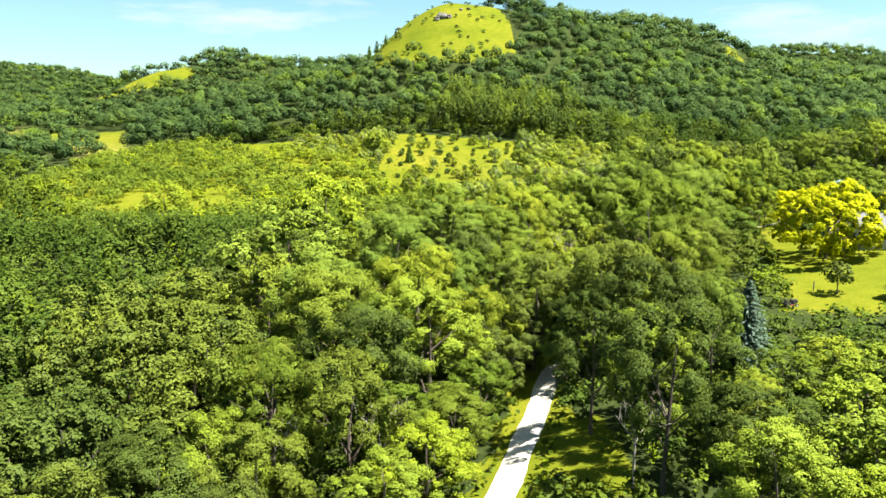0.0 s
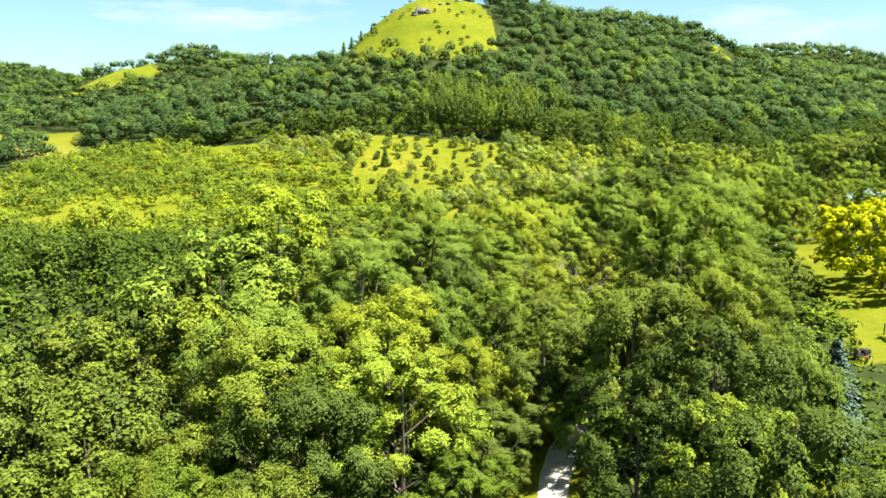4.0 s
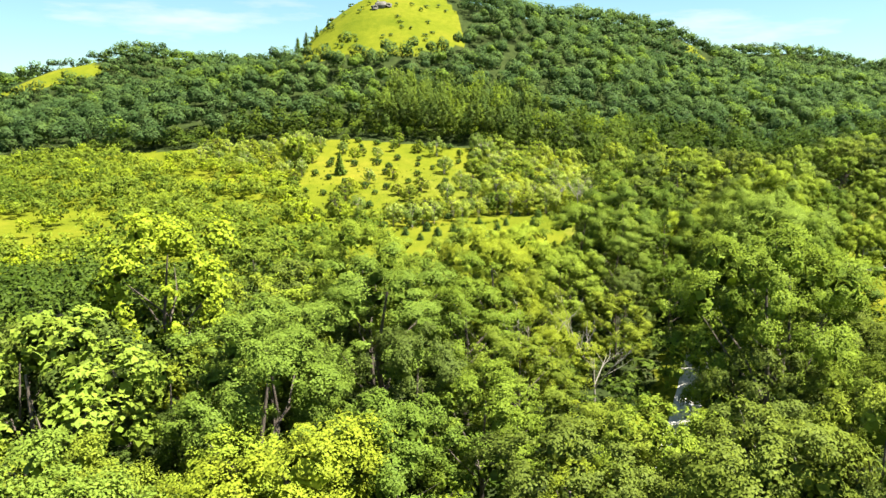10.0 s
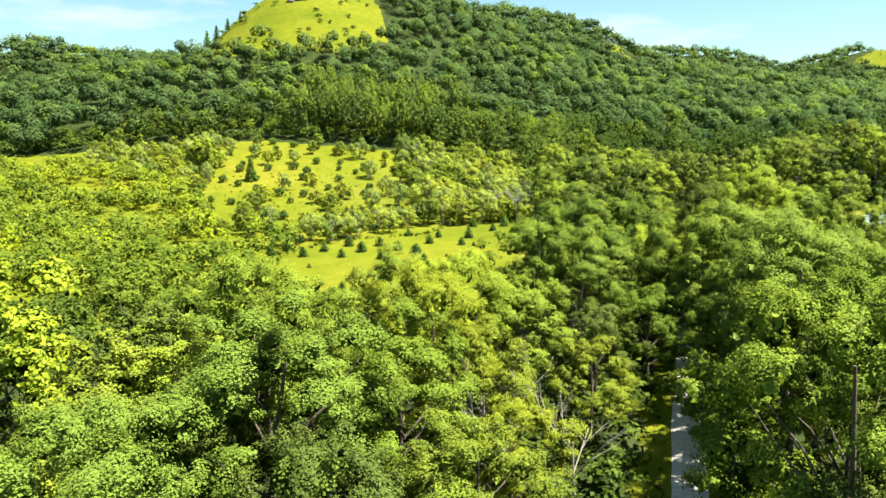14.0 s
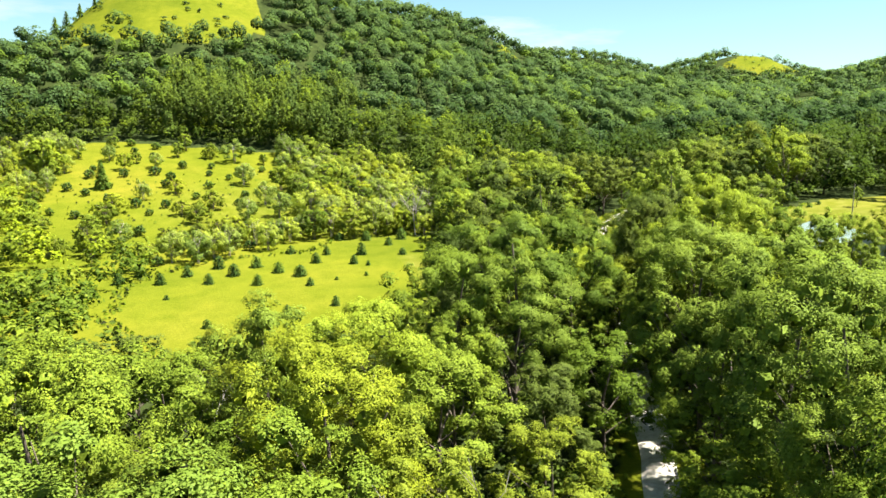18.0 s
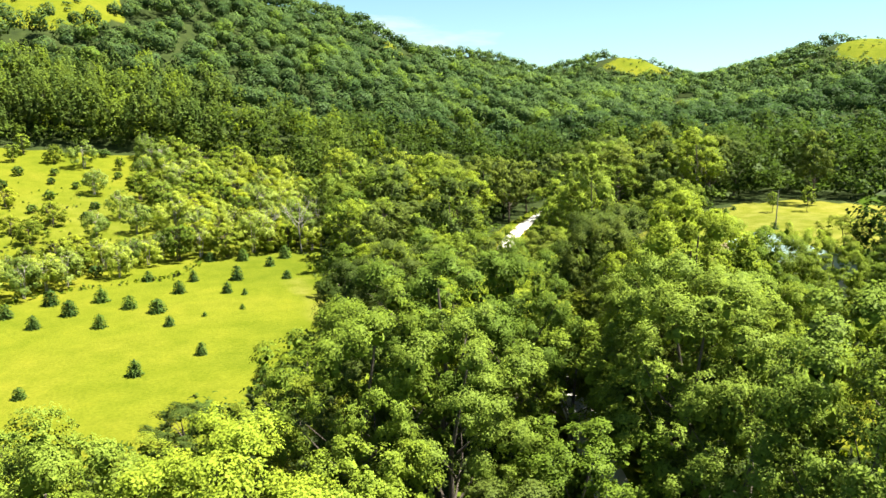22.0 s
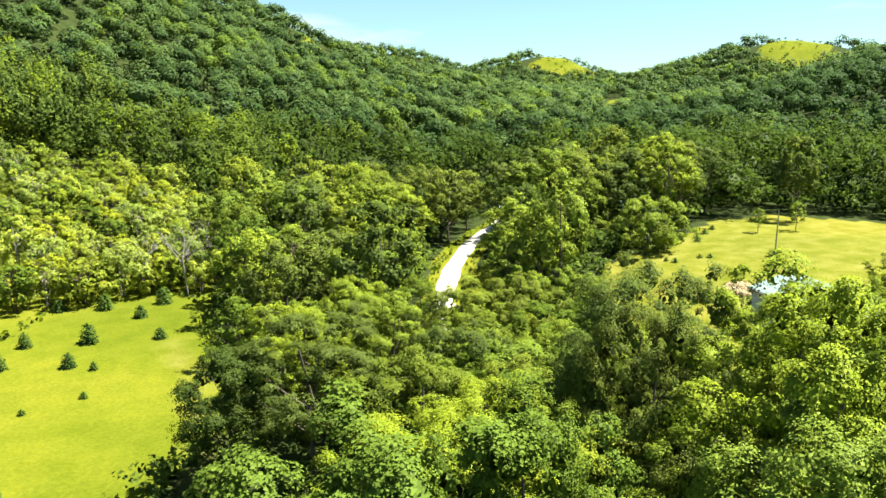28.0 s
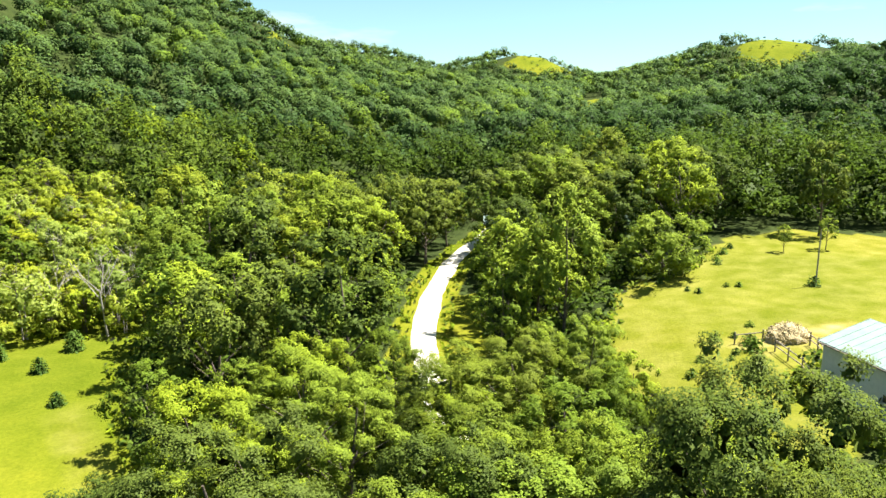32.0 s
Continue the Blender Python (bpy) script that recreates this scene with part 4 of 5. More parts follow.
RIDGE = make_conifer("pine_tree", "small dark pine standing on the bare ridge below the hilltop", "pine", "pines on the ridge", 76, LEAF_SHRUB, 2.2, 7.5, 0.6, 14, 8, 8, 0.9)
stand(RIDGE, -41, 452, 1.1)
for x, y, s in ((-36.5, 453, 0.95), (-31, 454, 0.8), (-25, 457, 0.6)):
    copy_thing(RIDGE, pose(x, y, gz(x, y), 0, 0, 40 * x)).scale = (s, s, s)

gold = make_tree("golden_tree", "wide-spreading tree with golden-yellow leaves on the lawn by the house", "tree", "", 81, LEAF_GOLD, 8.8, 12.0, 0.2, 120, 20000, 0.36, girth=0.34, limbs=10, low=-0.75, slim=0.8)
stand(gold, 62, 113.5)
stand(make_tree("round_tree", "round dense green tree standing alone on the upper meadow's edge", "tree", "", 82, LEAF_MID, 4.6, 8.6, 0.8, 26, 1600, 0.85), -25, 291)
stand(make_tree("lawn_tree", "small round dark green tree with short trunk on the lawn", "tree", "", 83, LEAF_DARK, 1.9, 3.6, 0.9, 20, 900, 0.36, girth=0.09, limbs=5), 54, 95)
stand(make_tree("tree", "small bright green tree at the foot of the plantation", "tree", "", 84, LEAF_LIGHT, 2.6, 6.0, 1.2, 26, 700, 0.8, girth=0.12), 42, 303)

stand(make_tree("round_tree", "round bright green tree leafy to the ground beside the pasture", "tree", "", 85, LEAF_LIGHT, 5.4, 8.0, 0.1, 44, 9000, 0.26, girth=0.2, low=-0.8), 111, 201)

# young junipers of the mown meadow
def make_juniper(seed):
    return make_conifer("juniper_bush", "small dark green juniper bush growing in the mown meadow", "bush", "junipers of the meadow", seed, LEAF_SHRUB, 0.78, 1.75, 0.0, 14, 13, 8, 0.27, taper=0.36)


JUNIPER = [make_juniper(90 + k) for k in range(3)]
SPOTS = [(7, 210, 1.1), (10, 204, 1.0), (14, 208, 1.25), (17, 201, 1.0), (21, 208, 1.2), (24, 204.5, 1.3), (24.5, 198, 0.8), (26, 186, 0.75), (30, 176, 1.0), (19, 183, 0.95), (9, 182, 0.75), (29, 200, 0.4),
         (34, 201, 0.45), (34, 210, 0.9), (37, 217, 1.2), (36, 208, 0.5), (44, 224, 1.0), (44, 214.5, 0.9), (36, 232, 1.1), (41, 230, 1.2), (3, 206, 1.0), (-3, 208, 1.1), (-6, 203, 0.8), (0, 212, 1.2), (18, 213, 1.3),
         (28, 213, 1.1), (12, 214, 1.2), (31, 219, 0.9), (48, 229, 1.3), (-8, 196, 0.6), (4, 197, 0.5), (25, 222, 1.0)]
for k, (x, y, s) in enumerate(SPOTS):
    if k < 3:
        stand(JUNIPER[k], x, y, s)
    else:
        copy_thing(JUNIPER[k % 3], pose(x, y, gz(x, y), 0, 0, 71 * k)).scale = (s * 1.05, s, s * (1 + 0.15 * math.sin(k)))

# weeds and thistles in the pasture
TUFT = make_conifer("weed_clump", "dark green clump of tall weeds in the mown pasture", "weeds", "weeds in the pasture", 97, LEAF_SHRUB, 0.5, 0.7, 0.0, 6, 9, 6, 0.22, taper=0.4)
for k, (x, y, s) in enumerate([(121, 200, 1.2), (120.5, 202.5, 0.9), (109, 200, 1.1), (123, 201.5, 1.3), (108, 195.5, 0.8), (108, 194, 1.0), (101, 183.5, 0.9), (97.5, 183, 0.8), (96, 184, 1.1), (91, 182.2, 0.9), (88, 181, 1.1),
                               (86, 176.3, 1.0), (113, 192, 0.9), (112, 193, 0.8), (119, 186.2, 1.7), (95.6, 179.8, 1.9), (96.8, 181, 1.5), (94, 180.6, 0.9), (127, 203, 1.4), (131, 204.5, 1.2), (92.6, 180.2, 0.7)]):
    if k == 0:
        stand(TUFT, x, y, s)
    else:
        copy_thing(TUFT, pose(x, y, gz(x, y), 0, 0, 53 * k)).scale = (s, s, s * 1.1)


# ---- scrub on the upper meadow ----
def make_scrub(seed, leaf, label, radius, tall, count, size, wood, stems=3):
    rr = random.Random(seed)
    t = thing("scrub_tree", pose(0, 0, 0), label, "scrub", "scrub of the upper meadow")
    bm = bmesh.new()
    for i in range(stems):
        a = i * 2.1 + rr.uniform(0, 1)
        lean = radius * rr.uniform(0.1, 0.4)
        mid, top = Vector((lean * 0.5 * math.cos(a), lean * 0.5 * math.sin(a), tall * 0.45)), Vector((lean * math.cos(a), lean * math.sin(a), tall * rr.uniform(0.8, 0.98)))
        tube(bm, (0.12 * math.cos(a), 0.12 * math.sin(a), -0.3), mid, 0.06, 0.04, 5)
        tube(bm, mid, top, 0.04, 0.01, 5)
        for j in range(4):
            p = mid.lerp(top, rr.uniform(0.0, 0.8))
            b = rr.uniform(0, 6.28)
            tube(bm, p, p + Vector((radius * 0.55 * math.cos(b), radius * 0.55 * math.sin(b), tall * 0.14)), 0.03, 0.008, 4)
    part("trunk", bm, wood, t, "thin pale grey stems" if wood is DEADWOOD else "")
    c = part("crown", crown_mesh(seed, leaf, radius, tall * 0.95, 18, count, size, low=-0.72), leaf, t)
    c.location.z = tall * 0.03
    return t


SCRUBS = [make_scrub(101, LEAF_SCRUB, "thin grey scrub tree with sparse pale leaves on the slope", 2.1, 4.8, 1700, 0.26, DEADWOOD, 3),
          make_scrub(102, LEAF_SCRUB, "ragged grey-green young tree with bare stems on the slope", 2.3, 5.6, 2000, 0.26, DEADWOOD, 4),
          make_scrub(103, LEAF_BUSH, "bushy yellow-green young tree on the grassy slope", 2.6, 4.2, 2200, 0.28, BARK, 4),
          make_scrub(104, LEAF_MID, "small dense green young tree on the grassy slope", 1.7, 4.2, 1500, 0.26, BARK),
          make_scrub(105, LEAF_SHRUB, "small dark green bush on the grassy slope", 1.1, 1.8, 500, 0.28, BARK)]
rng_s = np.random.default_rng(15)
placed, first = [], set()
for _ in range(5200):
    x, y = float(rng_s.uniform(-60, 68)), float(rng_s.uniform(212, 318))
    if len(placed) >= 285:
        break
    if not inside(SCRUB, np.array([x]), np.array([y]))[0]:
        continue
    dense = 1 / (1 + math.exp(-(x - 28 - 0.10 * (y - 240)) / 5))            # thick towards the lane, open to the west
    dense = max(dense, 0.75 if y < 236 + 0.1 * x and x > 2 else 0.0, 0.16, 0.6 if x < -22 else 0)
    gap = 2.35 / math.sqrt(dense)
    if any((x - a) ** 2 + (y - b) ** 2 < gap * gap for a, b in placed):
        continue
    placed.append((x, y))
    if dense > 0.5:
        kind = int(rng_s.choice(5, p=[0.20, 0.20, 0.28, 0.26, 0.06]))
    else:
        kind = int(rng_s.choice(5, p=[0.14, 0.08, 0.10, 0.18, 0.50]))
    s = float(rng_s.uniform(0.75, 1.25)) * (1.3 if x > 30 and y > 226 else 1.0)
    if kind not in first:
        first.add(kind)
        stand(SCRUBS[kind], x, y, s)
    else:
        copy_thing(SCRUBS[kind], pose(x, y, gz(x, y), 0, 0, float(rng_s.uniform(0, 360)))).scale = (s * float(rng_s.uniform(0.85, 1.2)), s, s)


# ---- bare and dying trees ----
def make_bare(seed, tall, girth, label, depth=3):
    rr = random.Random(seed)
    t = thing("bare_tree", pose(0, 0, 0), label, "tree", "bare trees among the woods")

    def grow(bm, p, way, length, r, level):
        q = p + way * length
        tube(bm, p, q, r, r * 0.62, 4)
        for _ in range(3 if level else 0):
            side = Vector((rr.uniform(-1, 1), rr.uniform(-1, 1), rr.uniform(0.1, 0.9))).normalized()
            grow(bm, p.lerp(q, rr.uniform(0.45, 1.0)), (way * 0.6 + side * 0.75).normalized(), length * rr.uniform(0.45, 0.65), r * 0.5, level - 1)

    foot, way = Vector((0, 0, -0.4)), Vector((rr.uniform(-.08, .08), rr.uniform(-.08, .08), 1)).normalized()
    top = foot + way * tall * 0.62
    stem = bmesh.new()
    tube(stem, foot, top, girth, girth * 0.55, 7)
    part("trunk", stem, DEADWOOD, t)
    for k in range(5):
        side = Vector((math.cos(k * 2.4), math.sin(k * 2.4), rr.uniform(0.1, 0.9))).normalized()
        bm = bmesh.new()
        grow(bm, foot.lerp(top, rr.uniform(0.45, 0.97)), (way * 0.7 + side * 0.75).normalized(), tall * rr.uniform(0.28, 0.4), girth * 0.5, depth - 1)
        part("branch", bm, DEADWOOD, t)
    return t


for k, (x, y, tall) in enumerate([(18.5, 121, 11.5), (22.5, 117, 10.5), (16, 118.5, 11), (15.5, 54, 9), (-14, 60, 9.5), (-5.5, 62, 10), (13.5, 139, 9), (8, 143, 8.5), (57, 236, 10.5), (52, 232, 9.5), (47, 236, 9), (24, 92, 12), (-9, 104, 9)]):
    stand(make_bare(130 + k, tall, 0.13, "bare grey dying tree with brittle branches in the woods"), x, y, 1, 40 * k)


# ---- rocks on the peak ----
def rock_mesh(seed, size):
    bm = bmesh.new()
    bmesh.ops.create_icosphere(bm, subdivisions=2, radius=1)
    for v in bm.verts:
        n = noise.noise(v.co * 1.7 + Vector((seed, 0, 0))) * 0.45 + noise.noise(v.co * 4 + Vector((0, seed, 0))) * 0.2
        v.co = Vector((v.co.x * size[0], v.co.y * size[1], v.co.z * size[2])) * (1 + n)
    return bm


for k, (x, y, sx, sy, sz) in enumerate([(3.5, 455, 3.6, 2.4, 2.3), (0.2, 454, 2.4, 1.9, 1.7), (7.4, 455, 2.3, 1.8, 1.4), (15, 466, 1.3, 1.2, 0.9), (2, 461, 1.2, 1.1, 0.8), (-24, 478, 1.6, 1.4, 1.2), (20, 470, 1.5, 1.0, 0.8)]):
    me = bpy.data.meshes.new("rock")
    bm = rock_mesh(k * 3.1, (sx, sy, sz))
    bm.to_mesh(me)
    bm.free()
    me.materials.append(ROCK)
    ob = new("rock", me)
    ob.matrix_world = pose(x, y, gz(x, y) + sz * 0.3, 0, 0, 37 * k)
    tagged(ob, "weathered grey rock outcrop on the grassy hilltop", "rock", "rocks on the hilltop")


# ---- buildings ----
def box(bm, lo, hi):
    v = [bm.verts.new((x, y, z)) for x in (lo[0], hi[0]) for y in (lo[1], hi[1]) for z in (lo[2], hi[2])]
    for f in ((0, 1, 3, 2), (4, 6, 7, 5), (0, 4, 5, 1), (2, 3, 7, 6), (0, 2, 6, 4), (1, 5, 7, 3)):
        bm.faces.new([v[i] for i in f])


def boxes(*pairs):
    bm = bmesh.new()
    for lo, hi in pairs:
        box(bm, lo, hi)
    return bm


SIDING = plain("painted_siding", (0.40, 0.41, 0.43), (0.48, 0.49, 0.50), 3.0, 0.6, 0, 0.15)
WHITE = plain("white_paint", (0.40, 0.40, 0.39), (0.48, 0.48, 0.465), 4.0, 0.6)
TIN = plain("pale_metal_roof", (0.17, 0.235, 0.21), (0.22, 0.29, 0.26), 1.5, 0.45, 0.15, 0.1)
SHINGLE = plain("grey_shingles", (0.09, 0.09, 0.095), (0.15, 0.15, 0.155), 5.0, 0.9, 0, 0.5)
REDWOOD = plain("red_brown_boards", (0.20, 0.065, 0.04), (0.32, 0.11, 0.07), 3.0, 0.8, 0, 0.4, (6, 6, 0.5))
DARKGLASS = plain("dark_window", (0.02, 0.025, 0.03), (0.04, 0.045, 0.05), 2.0, 0.15, 0, 0.0, spec=0.6)
GREYWOOD = plain("weathered_wood", (0.12, 0.10, 0.08), (0.22, 0.19, 0.16), 3.0, 0.9, 0, 0.4, (1, 1, 1))
STRAW = plain("straw", (0.26, 0.20, 0.10), (0.42, 0.35, 0.20), 6.0, 0.95, 0, 0.8)
BLACK = plain("black_rubber", (0.015, 0.015, 0.016), (0.035, 0.035, 0.035), 8.0, 0.8)
BLUECAR = plain("light_blue_paint", (0.35, 0.45, 0.58), (0.42, 0.52, 0.64), 1.0, 0.3, 0.2, 0.0, spec=0.5)
DARKRED = plain("dark_red_paint", (0.14, 0.03, 0.03), (0.20, 0.05, 0.05), 2.0, 0.4)


def gable_building(name, label, category, m, length, width, eave, ridge, wall_mat, roof_mat, ribs, doors, windows, over=0.45):
    """A gabled building: walls with thickness, two roof slopes with ribs, doors and windows. x runs along its ridge; the origin is the corner of its floor."""
    t = thing(name, m, label, category)
    th, low = 0.18, -0.8
    for a, b in (((0, 0, low), (length, th, eave)), ((0, width - th, low), (length, width, eave))):
        part("wall", boxes((a, b)), wall_mat, t)
    for x in (0.003, length - th - 0.003):
        bm = bmesh.new()
        prof = [(th, low), (width - th, low), (width - th, eave), (width / 2, ridge - 0.05), (th, eave)]
        f = [[bm.verts.new((x + d, y, z)) for y, z in prof] for d in (0, th)]
        bm.faces.new(f[0][::-1])
        bm.faces.new(f[1])
        for i in range(5):
            bm.faces.new((f[0][i], f[0][(i + 1) % 5], f[1][(i + 1) % 5], f[1][i]))
        part("gable", bm, wall_mat, t)
    slope = (ridge - eave) / (width / 2)
    for s in (0, 1):
        y0, y1 = (-over, width / 2) if s == 0 else (width + over, width / 2)
        z0 = eave - over * slope
        bm = bmesh.new()
        f = [[bm.verts.new((x, y, z + d)) for x, y, z in ((-over, y0, z0), (length + over, y0, z0), (length + over, y1, ridge), (-over, y1, ridge))] for d in (0.03, 0.12)]
        bm.faces.new(f[0][::-1])
        bm.faces.new(f[1])
        for i in range(4):
            bm.faces.new((f[0][i], f[0][(i + 1) % 4], f[1][(i + 1) % 4], f[1][i]))
        roof = part("roof", bm, roof_mat, t)
        if ribs:
            for i in range(int((length + 2 * over) / ribs) + 1):
                x = -over + i * ribs
                rb = bmesh.new()
                w = [[rb.verts.new((x + dx, y, z + dz)) for dx, dz in ((0, 0.12), (0.05, 0.12), (0.04, 0.155), (0.01, 0.155))] for y, z in ((y0, z0), (y1, ridge))]
                for j in range(4):
                    rb.faces.new((w[0][j], w[0][(j + 1) % 4], w[1][(j + 1) % 4], w[1][j]))
                rb.faces.new(w[0][::-1])
                part("rib", rb, roof_mat, roof)
        part("gutter", boxes(((-over, min(y0, y0 + (0.1 if s else -0.1)), z0 - 0.06), (length + over, max(y0, y0 + (0.1 if s else -0.1)), z0 + 0.05))), GREYWOOD, t, "dark eaves board")
    for x, w, h, side, mat in doors:
        y = (-0.06, -0.004) if side == 0 else (width + 0.004, width + 0.06)
        d = part("door", boxes(((x, y[0], 0), (x + w, y[1], h))), mat, t)
        part("handle", boxes(((x + w - 0.2, y[0] - 0.05, h * 0.45), (x + w - 0.14, y[0], h * 0.55))), BLACK, d)
    for x, z, w, h, side in windows:
        y = (-0.08, -0.004) if side == 0 else (width + 0.004, width + 0.08)
        win = part("window", boxes(((x, y[0], z), (x + 0.08, y[1], z + h)), ((x + w - 0.08, y[0], z), (x + w, y[1], z + h)), ((x + 0.08, y[0], z), (x + w - 0.08, y[1], z + 0.08)), ((x + 0.08, y[0], z + h - 0.08), (x + w - 0.08, y[1], z + h))), WHITE, t)
        yy = (y[0] + y[1]) / 2
        part("pane", boxes(((x + 0.08, yy - 0.01, z + 0.08), (x + w - 0.08, yy + 0.01, z + h - 0.08))), DARKGLASS, win)
    return t


# the barn: its long wall runs from its north corner down the pasture's edge
BZ = 10.25
wall_turn = math.degrees(math.atan2(-0.896, -0.443))
gable_building("barn", "long grey-sided barn with pale metal roof beside the pasture", "barn", pose(90.8, 171.6, BZ, 0, 0, wall_turn), 15.0, 8.2, 3.1, 4.5, SIDING, TIN, 0.9,
               [(9.0, 3.0, 2.7, 0, WHITE)], [(6.2, 0.6, 0.8, 0.7, 0), (13.4, 1.2, 0.8, 0.9, 0)], 0.3)
hz = gz(72, 118) + 0.2
gable_building("house", "white house with grey shingle roof behind the golden tree", "house", pose(69.5, 117, hz, 0, 0, -24), 12.0, 8.0, 2.9, 5.2, WHITE, SHINGLE, 0,
               [(6.4, 1.0, 2.05, 0, DARKRED)], [(1.2, 0.9, 1.1, 1.2, 0), (3.6, 0.9, 1.1, 1.2, 0), (8.6, 0.9, 1.6, 1.2, 0)])
gable_building("shed", "red-brown wooden shed with pale metal roof beyond the pasture", "shed", pose(147, 263, gz(152, 261) + 0.1, 0, 0, -33), 9.0, 6.0, 3.2, 5.0, REDWOOD, TIN, 0.9,
               [(3.0, 2.4, 2.4, 0, GREYWOOD)], [(6.6, 1.1, 1.0, 1.0, 0)], 0.5)
gable_building("shed", "low farm shed with white metal roof half hidden by trees", "shed", pose(117, 243, gz(121, 241) + 0.1, 0, 0, -40), 12.0, 6.0, 2.8, 4.3, SIDING, TIN, 0.9,
               [(2.0, 2.4, 2.3, 0, GREYWOOD)], [(7.0, 1.0, 1.0, 0.9, 0)], 0.5)


# ---- fences, hay, pole, tractor, car ----
def rail_fence(points, rails, height, label):
    t = thing("fence", pose(points[0][0], points[0][1], gz(*points[0])), label, "fence")
    o = Vector((points[0][0], points[0][1], gz(*points[0])))
    feet = []
    for (ax, ay), (bx, by) in zip(points, points[1:]):
        k = max(1, round(math.hypot(bx - ax, by - ay) / 2.2))
        feet += [(ax + (bx - ax) * i / k, ay + (by - ay) * i / k) for i in range(k)]
    feet.append(points[-1])
    tops = [Vector((x, y, gz(x, y))) - o for x, y in feet]
    for p in tops:
        bm = bmesh.new()
        tube(bm, p + Vector((0, 0, -0.3)), p + Vector((0, 0, height)), 0.075, 0.065, 8)
        part("post", bm, GREYWOOD, t)
    for a, b in zip(tops, tops[1:]):
        for h in rails:
            bm = bmesh.new()
            tube(bm, a + Vector((0, 0, h)), b + Vector((0, 0, h)), 0.05, 0.05, 6)
            part("rail", bm, GREYWOOD, t)
    return t


rail_fence([(96.4, 178.3), (93.6, 174.4), (91.2, 172.2)], (0.55, 1.05), 1.25, "weathered wooden rail fence running to the barn's corner")
rail_fence([(95.5, 173.0), (98.6, 175.6), (99.6, 176.8)], (0.55, 1.0), 1.3, "weathered wooden rail fence beside the hay heap")
rail_fence([(96.0, 182.0), (98.0, 180.4)], (0.9,), 1.2, "short weathered fence with leaning posts in the weeds")


def hay_heap(x, y):
    t = thing("hay_heap", pose(x, y, gz(x, y)), "loose heap of pale straw on bare trodden earth", "hay")
    rng = np.random.default_rng(44)
    bm = bmesh.new()
    bmesh.ops.create_icosphere(bm, subdivisions=4, radius=1)
    for v in bm.verts:
        n = noise.noise(v.co * 2.2) * 0.30 + noise.noise(v.co * 6) * 0.12
        v.co = Vector((v.co.x * 2.1, v.co.y * 1.7, max(v.co.z, -0.15) * 1.25)) * (1 + n)
    part("straw_mound", bm, STRAW, t)
    d = rng.normal(0, 1, (700, 3))
    d[:, 2] = np.abs(d[:, 2])
    d /= np.linalg.norm(d, axis=1)[:, None]
    v, f = leaf_quads(rng, d * np.array([2.2, 1.8, 1.35]) * rng.uniform(0.9, 1.1, (700, 1)), d, 0.5, spread=0.7, slim=0.18)
    tagged(part("loose_straw", mesh_from("loose_straw", v, f, STRAW), STRAW, t), kind="stuff")


hay_heap(100.2, 179.2)

pole = thing("pole", pose(119, 186, gz(119, 186)), "slender pale wooden pole standing in the pasture", "pole")
bm = bmesh.new()
tube(bm, (0, 0, -0.4), (0.06, 0, 6.6), 0.11, 0.07, 8)
part("shaft", bm, DEADWOOD, pole)
post = thing("post", pose(52, 97.5, gz(52, 97.5)), "short dark wooden post in the lawn", "post")
bm = bmesh.new()
tube(bm, (0, 0, -0.3), (0, 0, 1.35), 0.09, 0.08, 8)
part("shaft", bm, GREYWOOD, post)


def wheel(t, x, y, r, w, label=""):
    bm = bmesh.new()
    tube(bm, (x, y - w / 2, r), (x, y + w / 2, r), r, r, 16)
    bm.faces.new([v for v in bm.verts][:16][::-1])
    ob = part("wheel", bm, BLACK, t)
    hub = bmesh.new()
    tube(hub, (x, y - w / 2 - 0.012, r), (x, y + w / 2 + 0.012, r), r * 0.5, r * 0.5, 12)
    hub.faces.new([v for v in hub.verts][:12][::-1])
    part("rim", hub, WHITE, ob)


def rounded(lo, hi, r=0.06):
    bm = boxes((lo, hi))
    bmesh.ops.bevel(bm, geom=bm.edges[:], offset=r, segments=2, affect='EDGES')
    return bm


mower = thing("lawn_tractor", pose(46.2, 92.2, gz(46.2, 92.2), 0, 0, 12), "dark ride-on lawn tractor parked on the mown lawn", "mower")
part("hood", rounded((0.1, -0.32, 0.4), (1.0, 0.32, 0.95), 0.1), BLACK, mower)
part("deck", rounded((-0.75, -0.6, 0.16), (0.45, 0.6, 0.34), 0.05), DARKRED, mower)
part("chassis", rounded((-0.9, -0.28, 0.34), (0.1, 0.28, 0.55), 0.05), BLACK, mower)
part("seat", rounded((-0.65, -0.25, 0.55), (-0.2, 0.25, 0.68), 0.05), BLACK, mower)
part("backrest", rounded((-0.72, -0.25, 0.62), (-0.6, 0.25, 1.1), 0.05), GREYWOOD, mower)
bm = bmesh.new()
tube(bm, (0.12, 0, 0.6), (-0.08, 0, 1.0), 0.03, 0.03, 6)
tube(bm, (-0.10, 0, 1.0), (-0.12, 0, 1.04), 0.18, 0.18, 12)
part("steering_wheel", bm, BLACK, mower)
for x, y, r in ((0.75, 0.42, 0.2), (0.75, -0.42, 0.2), (-0.6, 0.48, 0.28), (-0.6, -0.48, 0.28)):
    wheel(mower, x, y, r, 0.2)

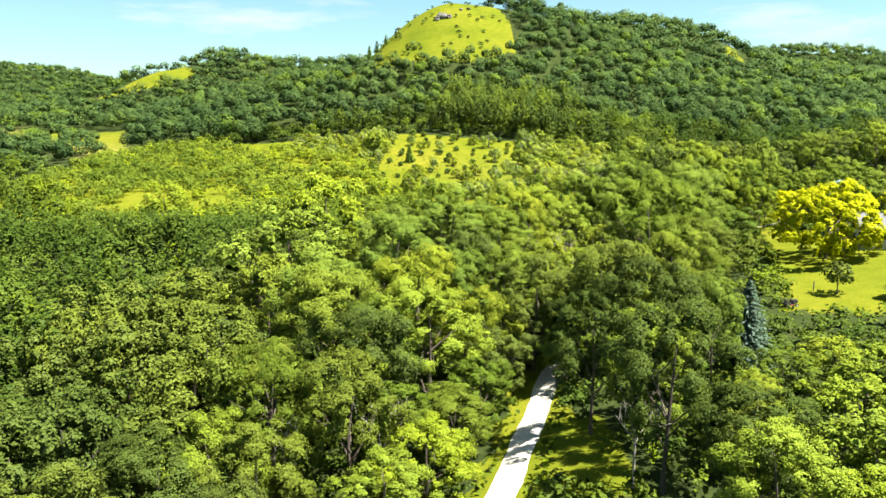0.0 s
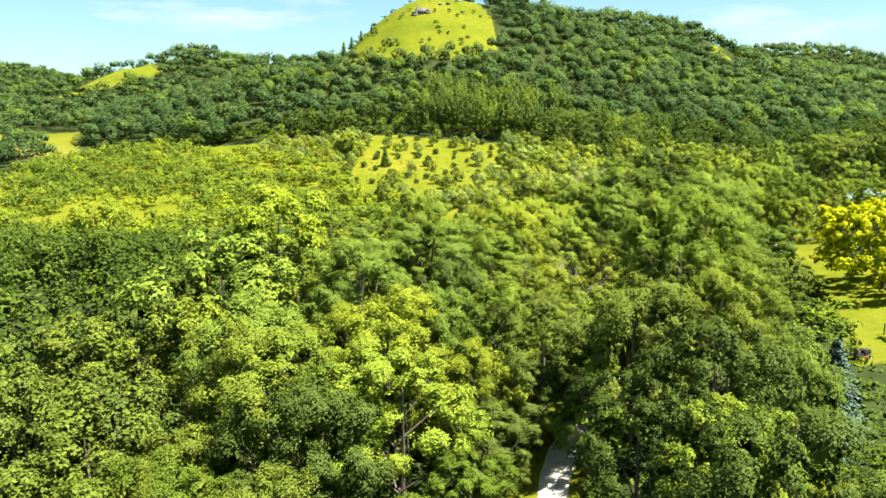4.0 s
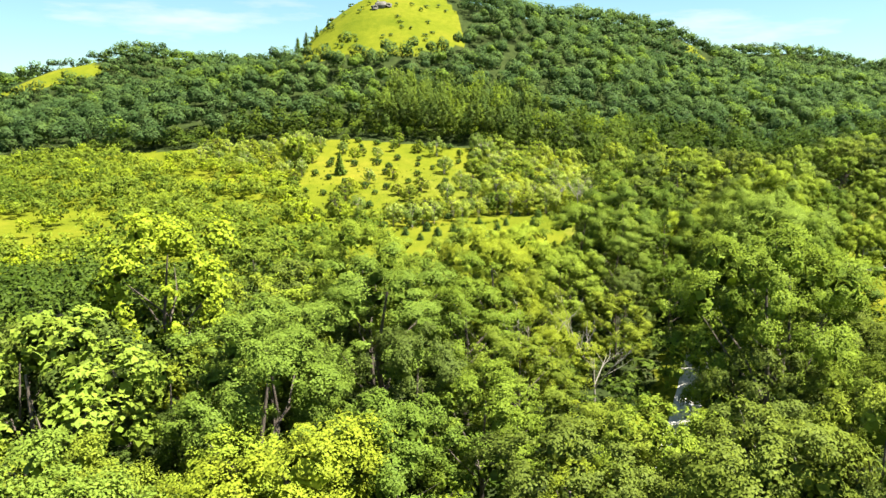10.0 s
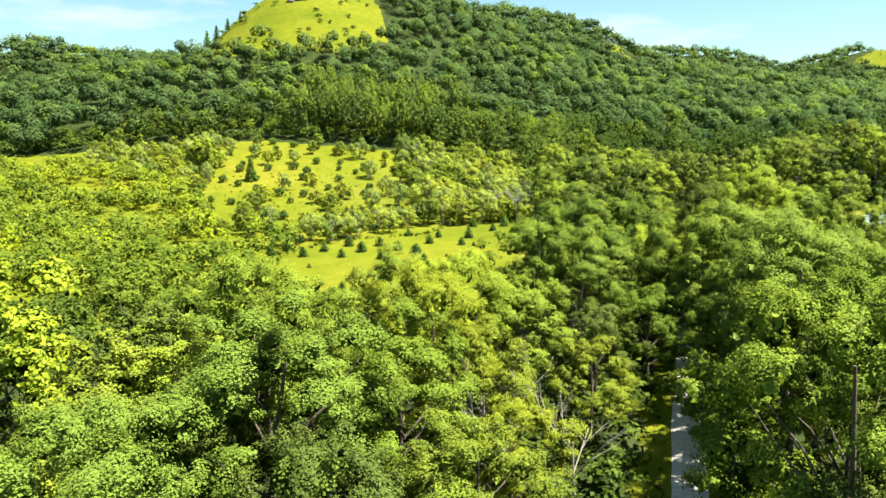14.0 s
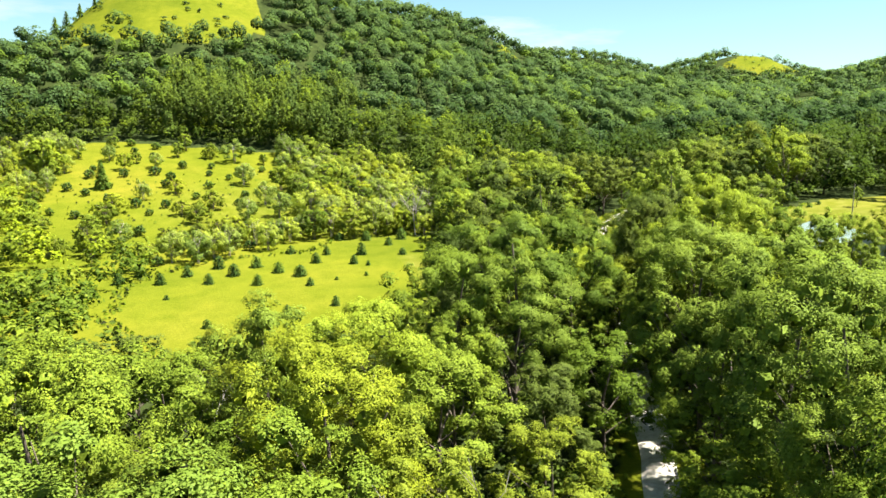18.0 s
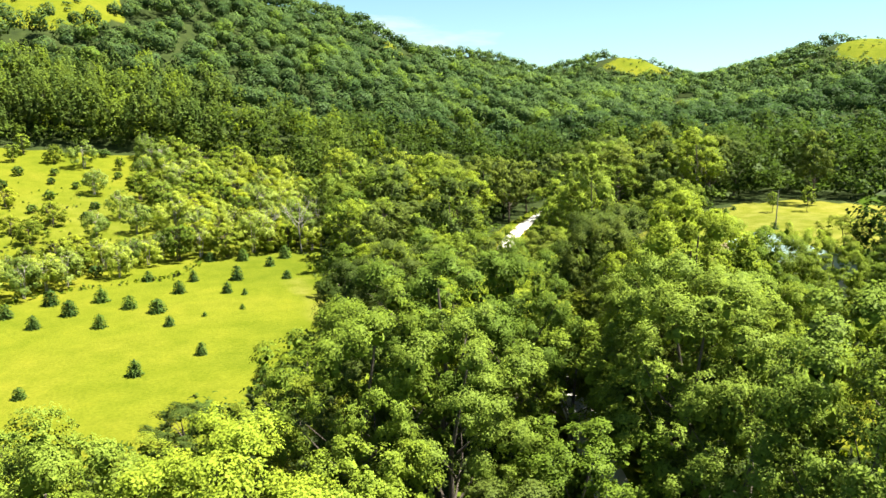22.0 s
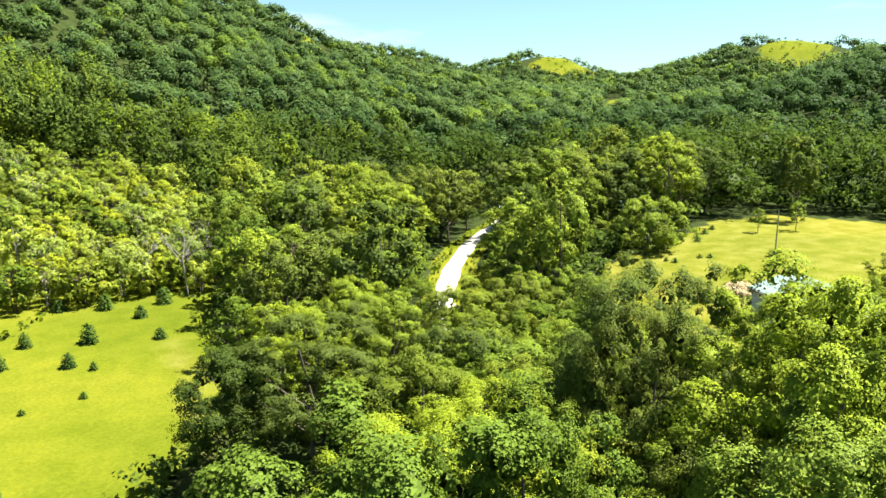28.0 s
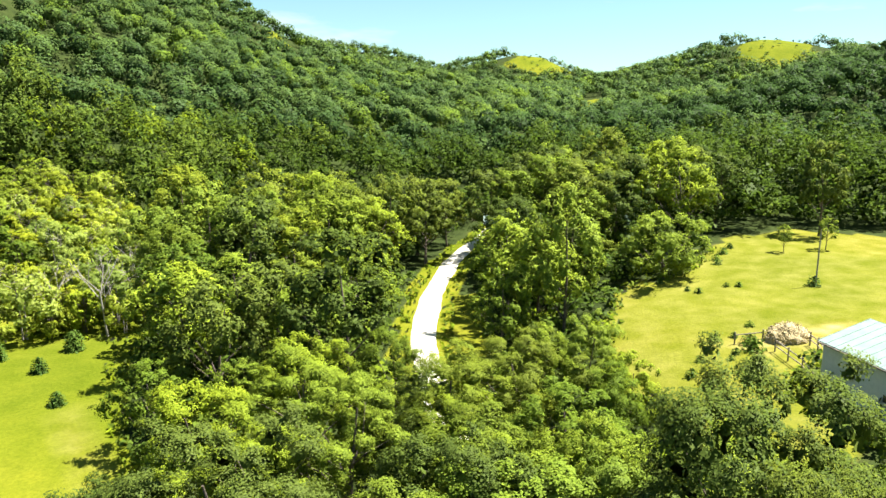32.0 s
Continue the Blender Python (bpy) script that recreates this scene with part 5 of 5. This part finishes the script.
car = thing("car", pose(66.5, 117.5, gz(66.5, 117.5), 0, 0, 65), "light blue car parked in the shade under the golden tree", "car")
part("body", rounded((-2.1, -0.85, 0.35), (2.1, 0.85, 0.95), 0.16), BLUECAR, car)
part("cabin", rounded((-1.3, -0.74, 0.93), (1.0, 0.74, 1.45), 0.2), BLUECAR, car)
for a, b in (((1.005, -0.6, 1.0), (1.02, 0.6, 1.34)), ((-1.32, -0.6, 1.0), (-1.305, 0.6, 1.34)), ((-1.0, -0.755, 1.02), (0.75, -0.742, 1.34)), ((-1.0, 0.742, 1.02), (0.75, 0.755, 1.34))):
    part("window", boxes((a, b)), DARKGLASS, car)
for x in (-1.3, 1.3):
    for y in (-0.78, 0.78):
        wheel(car, x, y, 0.33, 0.2)
for y in (-0.55, 0.55):
    part("headlight", rounded((2.08, y - 0.2, 0.62), (2.13, y + 0.2, 0.78), 0.02), WHITE, car)


# ---- undergrowth and grass ----
woods("undergrowth", "low green bushes and saplings filling the shade under the trees", (-60, 130), (40, 235), 3.4,
      lambda x, y: (open_land(x, y) < 0.5) & (off_line(AXIS, x, y) < 46) & ~inside(MEADOWS, x, y) & (off_line(LANE, x, y) > 3.6) & ((y > 94) | (off_line(LAWN + LAWN[:1], x, y) > 3.5)), 1.9, 2.8, 90, 0.42, 9, clumps=8, category="undergrowth", mat=VALE_WOODS)


woods("undergrowth", "leafy saplings and bushes along the edge of the woods", (-150, 260), (190, 372), 3.7,
      lambda x, y: wooded(x, y) & ~inside(MEADOWS, x, y) & ((off_line(PASTURE, x, y) < 32) | (off_line(SCRUB + WEST[:3], x, y) < 24) | ((off_line(LANE, x, y) < 24) & (y > 196) & (off_line(LANE, x, y) > 6))), 2.2, 4.6, 90, 0.6, 10, clumps=10, full=2.6, category="undergrowth", mat=VALE_WOODS)


def grass_tufts():
    """Taller grass along the edges of the lane and the open land."""
    rng = np.random.default_rng(23)
    x, y = rng.uniform(-30, 130, 60000), rng.uniform(40, 290, 60000)
    edge = np.minimum(np.abs(off_line(LANE, x, y) - 2.7), 9)
    ok = (edge < 0.8) | (inside(SCRUB, x, y) & (rng.uniform(0, 1, 60000) < 0.06))
    for poly in (MEADOW, PASTURE, LAWN):
        ok |= off_line(poly + poly[:1], x, y) < 1.2
    x, y = x[ok], y[ok]
    z = terrain(x, y) + 0.22
    out = np.stack([rng.normal(0, 1, len(x)), rng.normal(0, 1, len(x)), 0.25 * np.ones(len(x))], 1)
    v, f = leaf_quads(rng, np.stack([x, y, z], 1), out / np.linalg.norm(out, axis=1)[:, None], 0.75, flat=0.2, spread=0.2, slim=0.7)
    me = mesh_from("grass", v, f, GRASS_LEAF, {"way": leaf_ways(rng, np.tile([0, 0, 1.0], (len(x), 1)), 0.3), "tint": np.repeat(np.clip(rng.normal(0.6, 0.2, len(x)), 0, 1), 4)})
    tagged(new("grass", me), "tall yellow-green grass tufts along the lane and meadow edges", "grass", kind="stuff")


GRASS_LEAF = foliage("grass_blades", (0.060, 0.090, 0.007), (0.087, 0.122, 0.010), (0.119, 0.147, 0.022), 0.25, by="tint")
grass_tufts()
